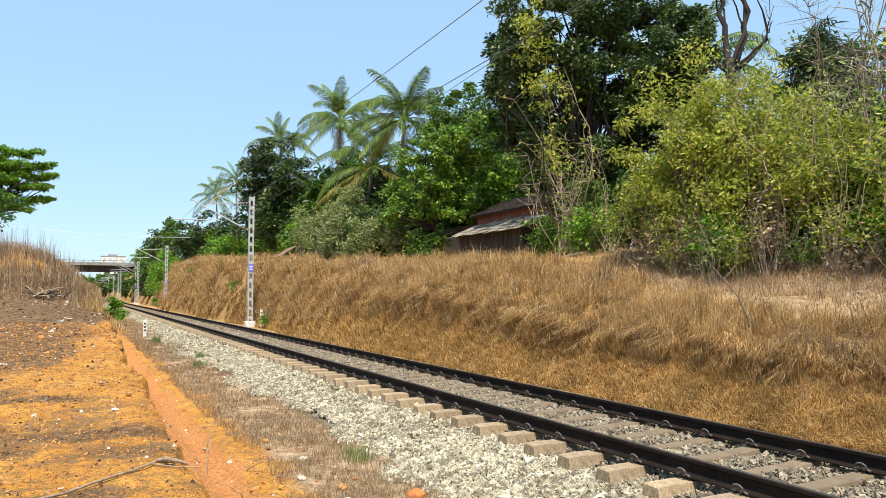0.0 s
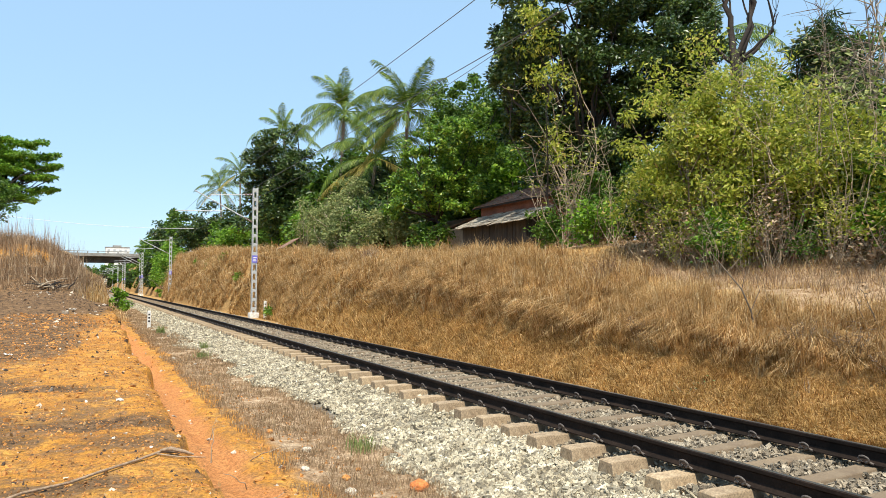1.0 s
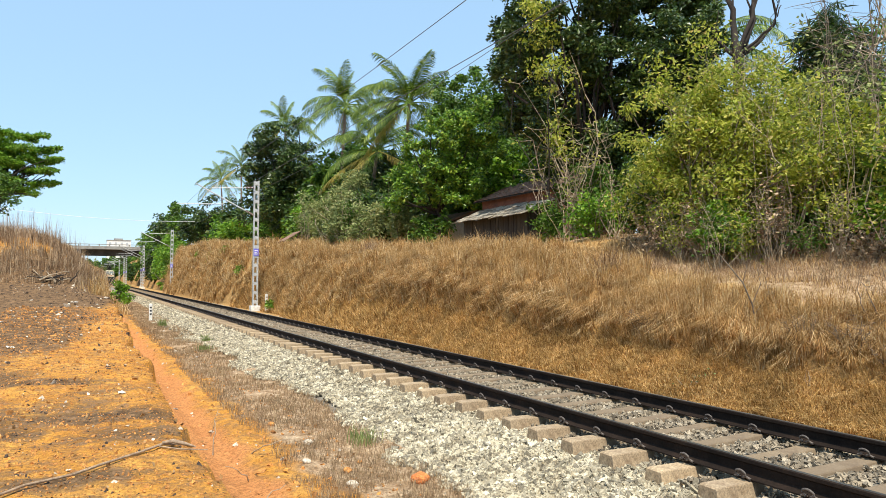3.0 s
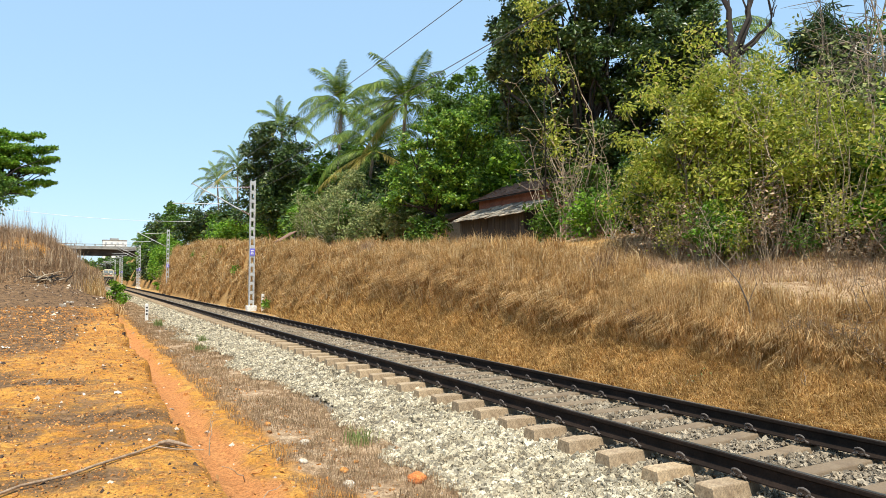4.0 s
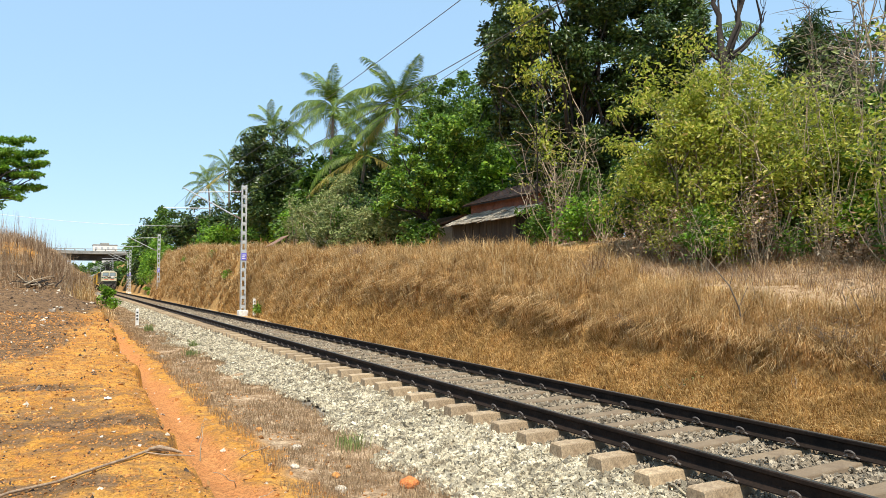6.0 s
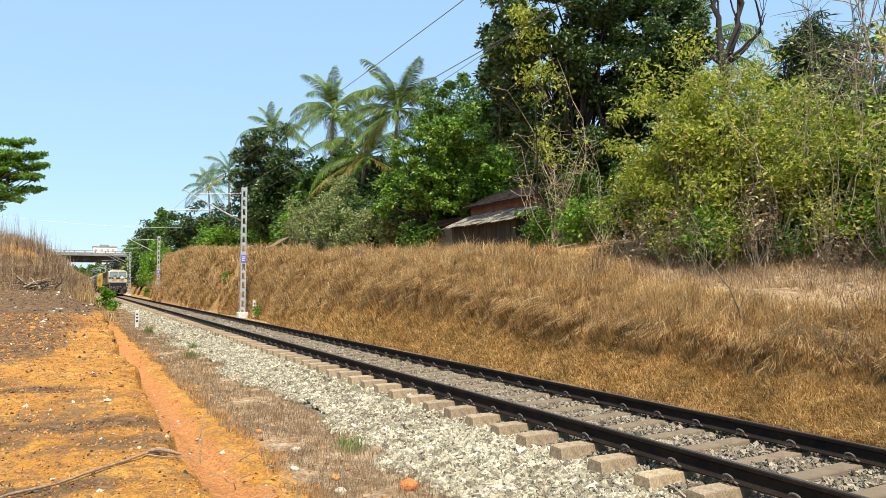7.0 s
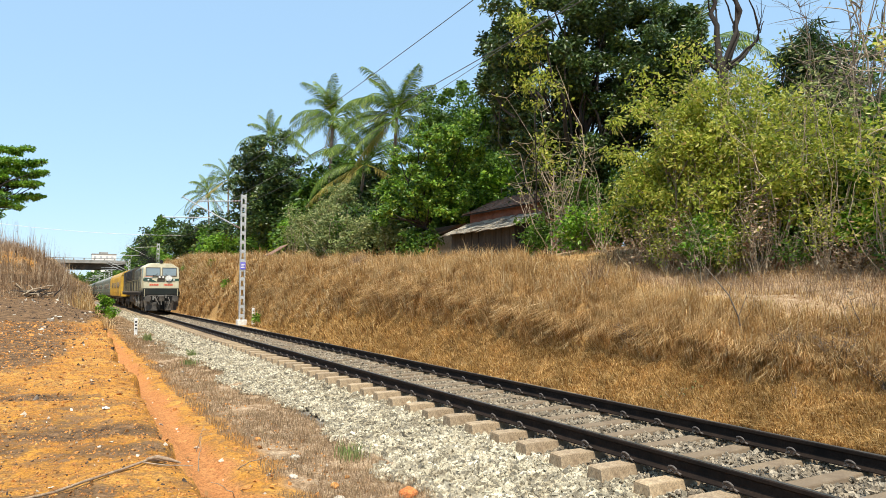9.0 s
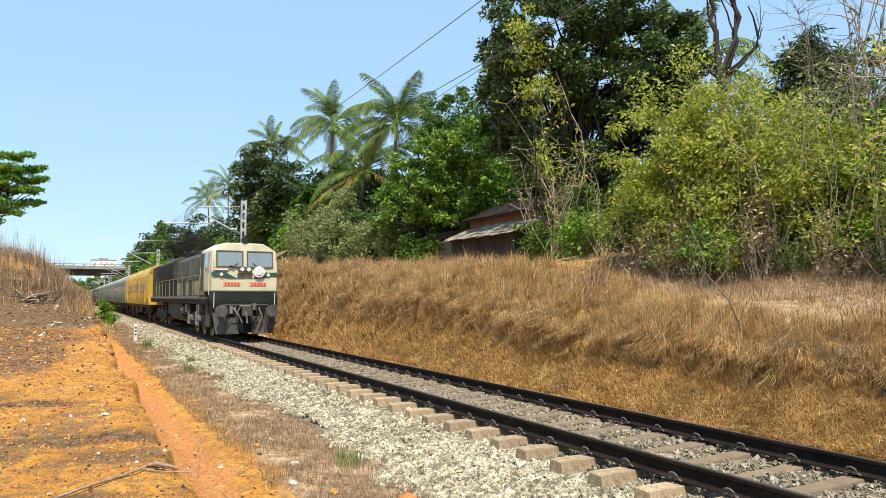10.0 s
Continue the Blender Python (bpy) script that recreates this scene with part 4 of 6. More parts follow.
def palm(heart, length, seed, fronds=24, old=3, foot=None, label="coconut palm with arching green fronds and a slim grey trunk"):
    r = np.random.default_rng(seed)
    hx, hy, hz = heart
    fx, fy = foot or (hx + r.uniform(-0.8, 0.8), hy + r.uniform(-0.8, 0.8))
    fz = float(ground_z(fx, fy)) - 0.1
    head = base("coconut_palm", fx, fy, fz, label=label, category="palm tree", group="coconut palms")
    up = np.array([hx - fx, hy - fy, hz - fz])
    t = np.linspace(0, 1, 14)[:, None]
    path = np.concatenate([up * t * np.array([1, 1, 1]) - np.array([up[0], up[1], 0]) * 0.3 * np.sin(np.pi * t), 0.16 - 0.05 * t + 0.05 * (t < 0.05)], 1)
    v, f = tubes([path], 8)
    under(new("trunk", mesh_from("trunk", v, f, BARK, True)), head)
    for i in range(fronds):
        age = i / (fronds - 1)
        az = i * 2.39996 + r.uniform(-0.3, 0.3)
        ln = length * r.uniform(0.85, 1.08) * (0.78 + 0.3 * min(1, age * 2))
        rib, fv, ff = frond_arrays(ln, seed * 50 + i, 1.5 - 2.1 * age + r.uniform(-0.15, 0.15), 0.55 + 1.3 * math.sin(math.pi * min(1, age * 1.1)) + r.uniform(-0.15, 0.2), 72)
        rv, rf = tubes([rib], 5)
        roll = r.uniform(-0.3, 0.3)
        allv = np.concatenate([turned(rv, az, roll), turned(fv, az, roll)]) + up
        fr = new("frond", mesh_from("frond", allv, np.concatenate([rf, ff + len(rv)]), PALM_OLD if i >= fronds - old else PALM_LEAF))
        under(fr, head, "yellowed hanging frond" if i >= fronds - old else "")
    for i in range(7):
        a = r.uniform(0, 6.28)
        nut = bmesh.new()
        bmesh.ops.create_icosphere(nut, subdivisions=1, radius=0.13)
        part("coconut", nut, MID_LEAF, head, smooth=True).location = up + np.array([0.3 * math.cos(a), 0.3 * math.sin(a), -0.35 - r.uniform(0, 0.25)])
    return head


def bare_shrub(name, foot, height, spread, stems, seed, label, bark=PALE_BARK, thick=0.03, sub=5, lean=(0, 0), category="shrub", leaves=0, leaf=None, size=0.12):
    """Many thin stems from one foot, each with side twigs."""
    r = np.random.default_rng(seed)
    fz = float(ground_z(*foot)) - 0.05
    paths, tips = [], []
    for i in range(stems):
        a, s = r.uniform(0, 6.28), spread * r.uniform(0.15, 1) ** 0.8
        h = height * r.uniform(0.55, 1.0)
        st = np.array([r.normal(0, 0.1 * spread), r.normal(0, 0.1 * spread), 0])
        end = np.array([math.cos(a) * s + lean[0] * h, math.sin(a) * s + lean[1] * h, h])
        tk = thick * r.uniform(0.5, 1.2)
        stem = limb(st, end, tk, tk * 0.25, seed * 100 + i, 0.09, 9)
        paths.append(stem)
        for j in range(sub):
            q = r.integers(3, 9)
            d = r.normal(size=3) * np.array([1, 1, 0.5]) + np.array([0, 0, 0.6])
            e = stem[q, :3] + d / np.linalg.norm(d) * r.uniform(0.25, 0.6) * height * 0.28
            tw = limb(stem[q, :3], e, tk * 0.4, 0.003, seed * 1000 + i * 20 + j, 0.12, 5)
            paths.append(tw)
            tips += [tw[-1, :3], tw[-2, :3], tw[2, :3]]
    head = base(name, foot[0], foot[1], fz, label=label, category=category)
    v, f = tubes(paths, 4)
    under(new("branchwork", mesh_from("branchwork", v, f, bark, True)), head)
    if leaves:
        tips = np.array(tips)
        pts = tips[r.integers(0, len(tips), leaves)] + r.normal(0, 0.12, (leaves, 3))
        v, f = leaf_cloud(pts, np.full(leaves, size), seed + 5, 0.3)
        under(new("foliage", mesh_from("foliage", v, f, leaf)), head)
    return head


# the large dark tree behind the hut
tree("evergreen_tree", (13.0, 24.2), [((13, 24.2, 11.3), (4.2, 4.2, 4.3)), ((11.2, 25.9, 12.2), (2.0, 2.0, 3.0)), ((16, 22.5, 11.5), (2.6, 2.6, 3.2)), ((13.2, 24, 7.6), (2.3, 2.3, 1.9)), ((12, 25, 15), (3.6, 3.6, 2.0)), ((14.5, 22.8, 8.6), (2.0, 2.0, 1.6)), ((12.4, 25.4, 8.6), (2.0, 2.0, 2.0)), ((12.6, 24.8, 6.6), (1.8, 1.8, 1.6)), ((11.2, 26.2, 9.4), (1.5, 1.5, 1.6)), ((15.6, 22.4, 9.2), (2.2, 2.2, 2.4)), ((15.8, 21.9, 13.0), (1.9, 1.9, 2.0)), ((14.4, 23.1, 14.2), (2.2, 2.2, 2.0)), ((15.3, 20.9, 11), (1.6, 1.6, 1.8)), ((10.9, 27, 12.3), (1.1, 1.1, 2.0))],
     100000, 0.21, DARK_LEAF, DARK_BARK, 101, 0.3, "large dark-leaved evergreen tree with a dense crown", 0.55, 420, fork=0.5, limbs=60)
tree("hanging_creeper", (10.0, 22.6), [((9.1, 22.2, 11.6), (0.8, 0.8, 1.5)), ((9.5, 21.9, 9.4), (0.8, 0.8, 1.6)), ((9.9, 22, 7.2), (0.6, 0.6, 1.3))], 1500, 0.17, YELLOW_LEAF, DARK_BARK, 122, 0.05, "climbing creeper with yellowing leaves on dark stems", 0.45, 46, droop=0.8, limbs=3, fork=0.3, category="creeper")
# pale yellow-green tree at the edge of the thicket
tree("light_green_tree", (9.6, 14.3), [((9.5, 14.2, 6.2), (2.4, 2.6, 2.5)), ((9.3, 15.6, 5.0), (1.9, 2.0, 1.9)), ((9.9, 12.4, 5.4), (2.0, 2.2, 2.2)), ((10.2, 11.2, 4.8), (1.6, 1.8, 1.8)), ((9.5, 14.3, 3.8), (1.9, 2.4, 1.2))],
     36000, 0.15, YELLOW_LEAF, BARK, 102, 0.1, "slender tree with sparse yellow-green leaves", 0.55, 330, droop=0.7, aspect=0.42, fork=0.2, shell=0.2, limbs=110)
tree("drooping_dark_tree", (17.0, 15.7), [((17.0, 15.7, 9.4), (1.3, 1.3, 2.2)), ((17.2, 15.4, 7.2), (2.0, 2.0, 2.2))], 9000, 0.5, DARK_LEAF, DARK_BARK, 121, 0.16, "dark tree with long drooping needles", 0.5, 110, droop=0.9, aspect=0.1, limbs=40)
tree("leafy_bush", (8.8, 13.3), [((8.5, 13.2, 3.2), (0.75, 0.75, 0.6))], 900, 0.2, BRIGHT_LEAF, BARK, 103, 0.03, "low bush with broad bright leaves", 0.3, 26, category="bush")
tree("leafy_bush", (10.2, 16.6), [((10.2, 16.8, 4.5), (1.1, 1.1, 1.6))], 2600, 0.16, MID_LEAF, BARK, 104, 0.05, "green bush with dense small leaves", 0.4, 50, category="bush")
tree("bright_green_tree", (10.2, 33), [((10, 32.9, 8.2), (2.2, 2.2, 2.6)), ((10.6, 31.5, 6.6), (1.8, 1.8, 1.8)), ((9.4, 34, 6.4), (1.8, 1.8, 1.6)), ((11.5, 31, 9), (1.5, 1.5, 2.0))],
     27000, 0.2, GLOSSY_LEAF, DARK_BARK, 105, 0.18, "round tree with glossy bright green leaves", 0.42, 190, shell=0.75)
tree("green_tree", (15, 37), [((15, 37.2, 11.2), (2.6, 2.6, 3.4)), ((13.6, 36, 8.5), (2.6, 2.6, 2.4)), ((12.6, 35.5, 11.8), (1.7, 1.7, 1.7)), ((14.3, 32.5, 7.2), (2.0, 2.0, 2.0))], 34000, 0.22, MID_LEAF, DARK_BARK, 106, 0.2, "tall green tree between the palms", 0.6, 140)
tree("dark_mango_tree", (10.2, 66.5), [((10, 66.6, 12.2), (3.5, 3.5, 4.9)), ((10, 66, 8.6), (3.8, 3.8, 3.0)), ((11.5, 65, 10), (2.6, 2.6, 3.6))], 30000, 0.36, DARK_LEAF, DARK_BARK, 107, 0.3, "tall dark-leaved tree with an egg-shaped crown", 0.85, 230)
tree("grey_green_shrub", (8.0, 39.5), [((7.6, 40.4, 5.6), (2.2, 3.2, 2.3)), ((8.4, 44.5, 5.8), (1.9, 3.0, 2.4)), ((7.8, 36.6, 5.0), (1.6, 1.8, 1.6)), ((8.6, 42, 7.2), (1.2, 1.8, 1.2))], 19000, 0.19, GREY_LEAF, PALE_BARK, 108, 0.05, "straggling grey-green shrub half dried out", 0.45, 190, shell=0.2, limbs=90, fork=0.1, category="shrub")
tree("far_dark_tree", (12.5, 119), [((12.5, 119, 11.2), (4.8, 4.8, 3.8)), ((9.4, 119, 9), (3, 3, 2.6))], 9000, 0.5, DARK_LEAF, DARK_BARK, 109, 0.3, "round dark tree on the cutting's rim", 0.9, 90)
tree("green_thicket", (7.2, 76), [((7.2, 76.5, 6.6), (2.0, 4.0, 1.7))], 3800, 0.35, BRIGHT_LEAF, BARK, 110, 0.05, "bright green thicket on the cutting's rim", 0.6, 50, category="bush")
tree("creeper_thicket", (4.6, 118), [((4.5, 114, 3.2), (1.1, 6.0, 3.4)), ((4.5, 124, 3.6), (0.9, 7, 3.8)), ((5.5, 104, 4.6), (1.3, 4, 2.6)), ((6.2, 126, 6.2), (1.8, 9, 3.0))], 15000, 0.36, BRIGHT_LEAF, BARK, 111, 0.06, "bright green creeper thicket at the foot of the cutting", 0.7, 130, category="bush")
tree("umbrella_tree", (-13.5, 71), [((-12.6, 71, 12), (3.2, 3.2, 1.6)), ((-11.6, 71, 14.1), (2.6, 2.6, 0.35)), ((-10.4, 71, 13.0), (2.5, 2.4, 0.35)), ((-9.7, 71, 12.0), (2.0, 2.2, 0.3)), ((-9.8, 71, 11.0), (2.1, 2.2, 0.3)), ((-10.5, 71, 10.0), (1.8, 2.0, 0.3)), ((-11.4, 71, 9.0), (1.5, 1.8, 0.3)), ((-13.2, 71, 10), (2.8, 2.8, 1.6)), ((-13.5, 71, 13.6), (2.6, 2.6, 0.6))],
     36000, 0.24, BRIGHT_LEAF, DARK_BARK, 112, 0.3, "spreading tree with flat tiers of bright leaves", 0.6, 260, droop=0.0, fork=0.6, limbs=50, flat=0.3)
tree("green_tree", (-12.5, 60), [((-12.3, 60, 8.0), (1.7, 1.7, 1.8)), ((-13.5, 60, 7), (1.6, 1.6, 1.6))], 3200, 0.26, MID_LEAF, DARK_BARK, 113, 0.12, "smaller olive-green tree on the mound", 0.5, 50)
tree("leafy_bush", (-4.25, 50), [((-4.2, 50, 0.95), (0.5, 0.9, 0.75)), ((-4.0, 48.5, 0.5), (0.45, 0.7, 0.45))], 900, 0.2, BRIGHT_LEAF, BARK, 114, 0.03, "low bright green bush at the foot of the platform", 0.3, 30, category="bush")

palm((12.0, 41.1, 13.0), 4.4, 1, 28, 1)
palm((12.0, 53.7, 15.6), 4.8, 2, 28, 1)
palm((12.0, 46.6, 10.8), 5.2, 3, 26, 4)
palm((14.0, 81.3, 19.4), 4.6, 4, 18, 1)
palm((13.0, 118.8, 17.6), 5.4, 5, 18, 2)
palm((14.0, 107.1, 18.4), 5.2, 6, 18, 2)
palm((20.5, 24.3, 13.2), 4.6, 7, 20, 2)
palm((18.0, 35.5, 13.9), 4.6, 8, 20, 2)

# woods behind the hut and the thicket
wrng = np.random.default_rng(505)
WOODS = ((13.2, 47.5, 11.0), (13.5, 56, 13.0), (11.6, 60.5, 10.5), (19.5, 16.8, 11.8), (21, 11.5, 11.5), (20.5, 8, 11), (13.2, 52, 12.4), (12.2, 48.5, 9.3), (12.8, 59, 11.5), (13.5, 66, 10.5), (10.5, 40.5, 7.0), (12.2, 57.1, 12.0), (13.2, 57.2, 13.4), (16.0, 62.2, 15.2), (17.1, 55.3, 13.8), (14.4, 67, 13.0), (17.5, 9.5, 9.6), (18.5, 14.0, 9.6), (16.5, 36.5, 12.5), (14.6, 31.6, 9.0), (15.5, 14.0, 6.8), (16, 11, 7.0), (16.5, 6.5, 9.0), (14.0, 39.0, 8.5), (11.5, 45.5, 7.2), (20, 18.5, 9.0), (19.5, 12.8, 10.6), (18.6, 9.0, 10.4), (17.2, 12.2, 8.6), (15.6, 8.0, 8.2), (17.5, 20.5, 8.0), (20, 25, 9.5), (18, 29.5, 9.0), (22, 34, 11.0), (16.5, 33.0, 8.5), (18, 41, 11.5), (14.2, 44.5, 9.0), (16.5, 50, 11.5),
         (13.0, 56.5, 10.0), (12.5, 63, 9.5), (15, 73, 12.0), (13, 84, 11.0), (11, 95, 10.5), (12, 107, 11.0), (15.5, 25.5, 6.8), (14.5, 19.3, 6.2), (13.2, 10.0, 6.6), (14.4, 5.5, 5.8))
for i, (x, y, top) in enumerate(WOODS):
    g = float(ground_z(x, y))
    h = top - g
    spread = wrng.uniform(2.2, 2.9)
    far = max(1.0, math.hypot(x + 6, y) / 32)
    tree("background_tree", (x, y), [((x, y, g + h * 0.62), (spread, spread, h * 0.4)), ((x - 0.7, y + wrng.uniform(-1.5, 1.5), g + h * 0.3), (spread * 1.1, spread * 1.1, h * 0.32)), ((x + wrng.uniform(-1, 1), y + 1.5, g + h * 0.45), (spread * 0.8, spread, h * 0.35))],
         int(8000 / far ** 0.5), 0.3 * far ** 0.8, (DARK_LEAF, MID_LEAF, DARK_LEAF, MID_LEAF, BRIGHT_LEAF)[i % 5], DARK_BARK, 600 + i * 7, 0.14, "green broadleaved tree in the wood above the cutting", 0.75, 80, limbs=16, group="trees of the wood")
for i, (x, y, w, h, m, nl, sz) in enumerate(((9.6, 22.3, 0.8, 1.3, MID_LEAF, 1400, 0.17), (11.2, 21.8, 1.3, 2.2, MID_LEAF, 2800, 0.18), (9.6, 19.6, 0.9, 1.1, BRIGHT_LEAF, 1200, 0.18), (9.4, 32.4, 1.1, 1.3, MID_LEAF, 1800, 0.2),
                                                 (9.0, 35.5, 1.2, 1.6, GREY_LEAF, 2000, 0.2), (9.5, 48, 1.8, 2.4, GREY_LEAF, 3000, 0.24), (9.4, 54, 1.8, 2.6, BRIGHT_LEAF, 3000, 0.28), (10.5, 17.2, 1.1, 2.0, YELLOW_LEAF, 2200, 0.16), (10.8, 11.6, 1.2, 1.9, MID_LEAF, 2400, 0.16),
                                                 (11.5, 8.6, 1.3, 2.0, YELLOW_LEAF, 2600, 0.15), (9.9, 9.4, 0.8, 1.0, BRIGHT_LEAF, 900, 0.17), (12.6, 14.6, 1.8, 2.8, MID_LEAF, 4200, 0.18), (12.2, 6.2, 1.4, 2.2, YELLOW_LEAF, 2600, 0.16), (13, 27, 1.6, 2.6, DARK_LEAF, 3000, 0.2))):
    g = float(ground_z(x, y))
    tree("undergrowth_bush", (x, y), [((x, y, g + h * 0.75), (w, w * 1.2, h * 0.75))], nl, sz, m, BARK, 820 + i * 5, 0.035, "leafy undergrowth bush at the edge of the wood", 0.4, 46, limbs=20, fork=0.15, category="bush", group="bushes at the wood's edge")
# trees beyond the bridge and along the far cutting
for i, (x, y, w, h) in enumerate(((7.5, 150, 3.0, 9), (5.7, 163, 1.5, 8.5), (5.1, 149, 1.3, 7.5), (4.9, 139, 1.2, 6.5), (6.8, 168, 2.4, 9), (8.5, 137, 3.0, 10), (8, 198, 3.4, 9), (9, 225, 4, 10), (-9, 205, 3.5, 8.5), (-10, 245, 4.5, 10), (12, 262, 5, 10), (6.4, 190, 1.9, 7), (5.6, 212, 1.8, 6.5), (6.5, 240, 2.4, 7.5), (4.5, 395, 4.5, 14), (12.5, 395, 5.5, 14), (8, 300, 6, 10), (-5, 330, 6, 9), (2, 360, 8, 9), (-14, 300, 7, 11))):
    g = float(ground_z(x, y)) if y < 180 else 0.0
    tree("far_tree", (x, y, g), [((x, y, g + h * 0.55), (w, w * 1.4, h * 0.45))], 3000, 0.6 if y < 250 else 1.5, MID_LEAF if i % 3 else DARK_LEAF, DARK_BARK, 900 + i * 3, 0.2, "distant green tree beside the railway", 1.0, 50, limbs=8, group="trees along the far line")
palm((7.5, 205, 11.3), 3.2, 11, 16, 0)

# bare thicket at the end of the path
trng = np.random.default_rng(61)
for i in range(19):
    fx, fy = 8.6 + trng.uniform(0, 4.2), 6.4 + 9.0 * trng.uniform(0, 1)
    bare_shrub("bare_shrub", (fx, fy), trng.uniform(3.6, 5.8), trng.uniform(0.45, 1.0), 13, 300 + i, "leggy half-bare shrub with pale grey stems", thick=0.026, leaves=850, leaf=YELLOW_LEAF if i % 3 else GREY_LEAF, size=0.13)
for i in range(16):
    fx, fy = 7.7 + trng.uniform(0, 1.3), 5.0 + 0.72 * i + trng.uniform(-0.3, 0.3)
    bare_shrub("dry_undergrowth", (fx, fy), trng.uniform(0.9, 2.3), trng.uniform(0.5, 0.9), 14, 440 + i, "tangled dry undergrowth with pale stems and few leaves", thick=0.012, sub=6, leaves=420, leaf=(BROWN_STALK, YELLOW_LEAF, MID_LEAF)[i % 3], size=0.1)
bare_shrub("bare_shrub", (10.0, 21.6), 4.6, 1.7, 26, 340, "fan of pale leafless stems beside the hut", thick=0.03, leaves=260, leaf=YELLOW_LEAF)
bare_shrub("bare_shrub", (9.6, 18.6), 2.6, 0.9, 12, 341, "pale leafless stems with a few leaves", thick=0.02, leaves=200, leaf=MID_LEAF)
# ---- train ----
CREAM = surface("cream_paint", ((0.3, (0.5, 0.46, 0.3)), (0.7, (0.64, 0.59, 0.42))), 1.2, 25, 0.45, bump=0.05, dist=0.002, dirt=(0.4, 0.35, 0.24), speckle=0.15)
GREEN = surface("dark_green_paint", ((0.3, (0.02, 0.06, 0.045)), (0.7, (0.045, 0.1, 0.075))), 1.5, 25, 0.45, bump=0.05, dist=0.002)
# the hood's grey-green and dark olive are darkened to stand for its shaded side
GREY_GREEN = surface("dusty_shaded_green_paint", ((0.3, (0.02, 0.022, 0.012)), (0.7, (0.055, 0.054, 0.03))), 1.0, 20, 0.6, bump=0.1, dist=0.003, dirt=(0.12, 0.105, 0.065), speckle=0.3)
OLIVE_CREAM = surface("dirty_olive_cream_paint", ((0.3, (0.13, 0.115, 0.06)), (0.7, (0.34, 0.31, 0.18))), 1.0, 20, 0.6, bump=0.1, dist=0.003, dirt=(0.05, 0.045, 0.028), speckle=0.3)
DARK_OLIVE = surface("sooty_shaded_olive_paint", ((0.3, (0.012, 0.011, 0.007)), (0.7, (0.035, 0.031, 0.021))), 1.0, 20, 0.75, bump=0.1, dist=0.003, dirt=(0.12, 0.1, 0.06), speckle=0.4)
NIGHT_GREEN = surface("night_green_paint", ((0.3, (0.004, 0.007, 0.005)), (0.7, (0.011, 0.016, 0.012))), 1.5, 25, 0.5, bump=0.05, dist=0.002, dirt=(0.025, 0.022, 0.016))
PALE_STEEL = surface("worn_pale_steel", ((0.3, (0.12, 0.11, 0.095)), (0.7, (0.3, 0.28, 0.245))), 3, 30, 0.5, metal=0.3, bump=0.1, dist=0.002)
MOSS_GREEN = surface("faded_green_hood_paint", ((0.3, (0.045, 0.055, 0.03)), (0.7, (0.1, 0.115, 0.07))), 1.0, 20, 0.55, bump=0.1, dist=0.003, dirt=(0.05, 0.045, 0.03), speckle=0.3)
RED = plain("red_paint", (0.62, 0.1, 0.05), 0.5)
ORANGE = plain("orange_band", (0.66, 0.3, 0.2), 0.5)
SOOT = surface("sooty_black", ((0.3, (0.006, 0.006, 0.006)), (0.7, (0.018, 0.017, 0.015))), 2, 25, 0.75, bump=0.1, speckle=0.3)
SOOT.node_tree.nodes["Principled BSDF"].inputs["Specular IOR Level"].default_value = 0.2
DUSTY = surface("dusty_underframe", ((0.3, (0.022, 0.018, 0.014)), (0.7, (0.095, 0.077, 0.06))), 2, 25, 0.85, bump=0.3, dist=0.01)
GREY_STEEL = surface("grey_steel", ((0.3, (0.045, 0.04, 0.035)), (0.7, (0.12, 0.108, 0.092))), 2, 25, 0.6, bump=0.1, dist=0.003, dirt=(0.12, 0.09, 0.06))
TYRE = plain("wheel_steel", (0.22, 0.19, 0.16), 0.4, 0.7)
YELLOW = surface("yellow_coach_paint", ((0.3, (0.5, 0.29, 0.03)), (0.7, (0.68, 0.42, 0.05))), 0.8, 15, 0.5, bump=0.05, dist=0.003, dirt=(0.26, 0.16, 0.045), speckle=0.3)
TEAL = surface("grey_blue_coach_paint", ((0.3, (0.085, 0.125, 0.11)), (0.7, (0.15, 0.2, 0.17))), 0.8, 15, 0.5, bump=0.05, dist=0.003, dirt=(0.25, 0.22, 0.16))
LIGHT_BAND = plain("pale_coach_band", (0.33, 0.36, 0.3), 0.5)
DARK_GREEN = surface("green_coach_paint", ((0.3, (0.03, 0.09, 0.06)), (0.7, (0.07, 0.15, 0.1))), 0.8, 15, 0.5, bump=0.05, dist=0.003)
ROOF = surface("grey_coach_roof", ((0.3, (0.3, 0.31, 0.28)), (0.7, (0.46, 0.46, 0.42))), 0.8, 15, 0.6, dirt=(0.15, 0.14, 0.12))


def glass_material():
    m, nt, b = nodes_of("windscreen_glass")
    # grey-green base colour stands in for the sky reflected in the panes
    b.inputs["Base Color"].default_value = (0.24, 0.29, 0.3, 1)
    b.inputs["Roughness"].default_value = 0.08
    b.inputs["Metallic"].default_value = 0.15
    return m


SCREEN = glass_material()


def lamp_material():
    m, nt, b = nodes_of("headlamp_glass")
    b.inputs["Base Color"].default_value = (0.6, 0.6, 0.56, 1)
    b.inputs["Roughness"].default_value = 0.15
    b.inputs["Emission Color"].default_value, b.inputs["Emission Strength"].default_value = (1, 0.95, 0.85, 1), 0.05
    return m


LAMP = lamp_material()
WHEELS = []


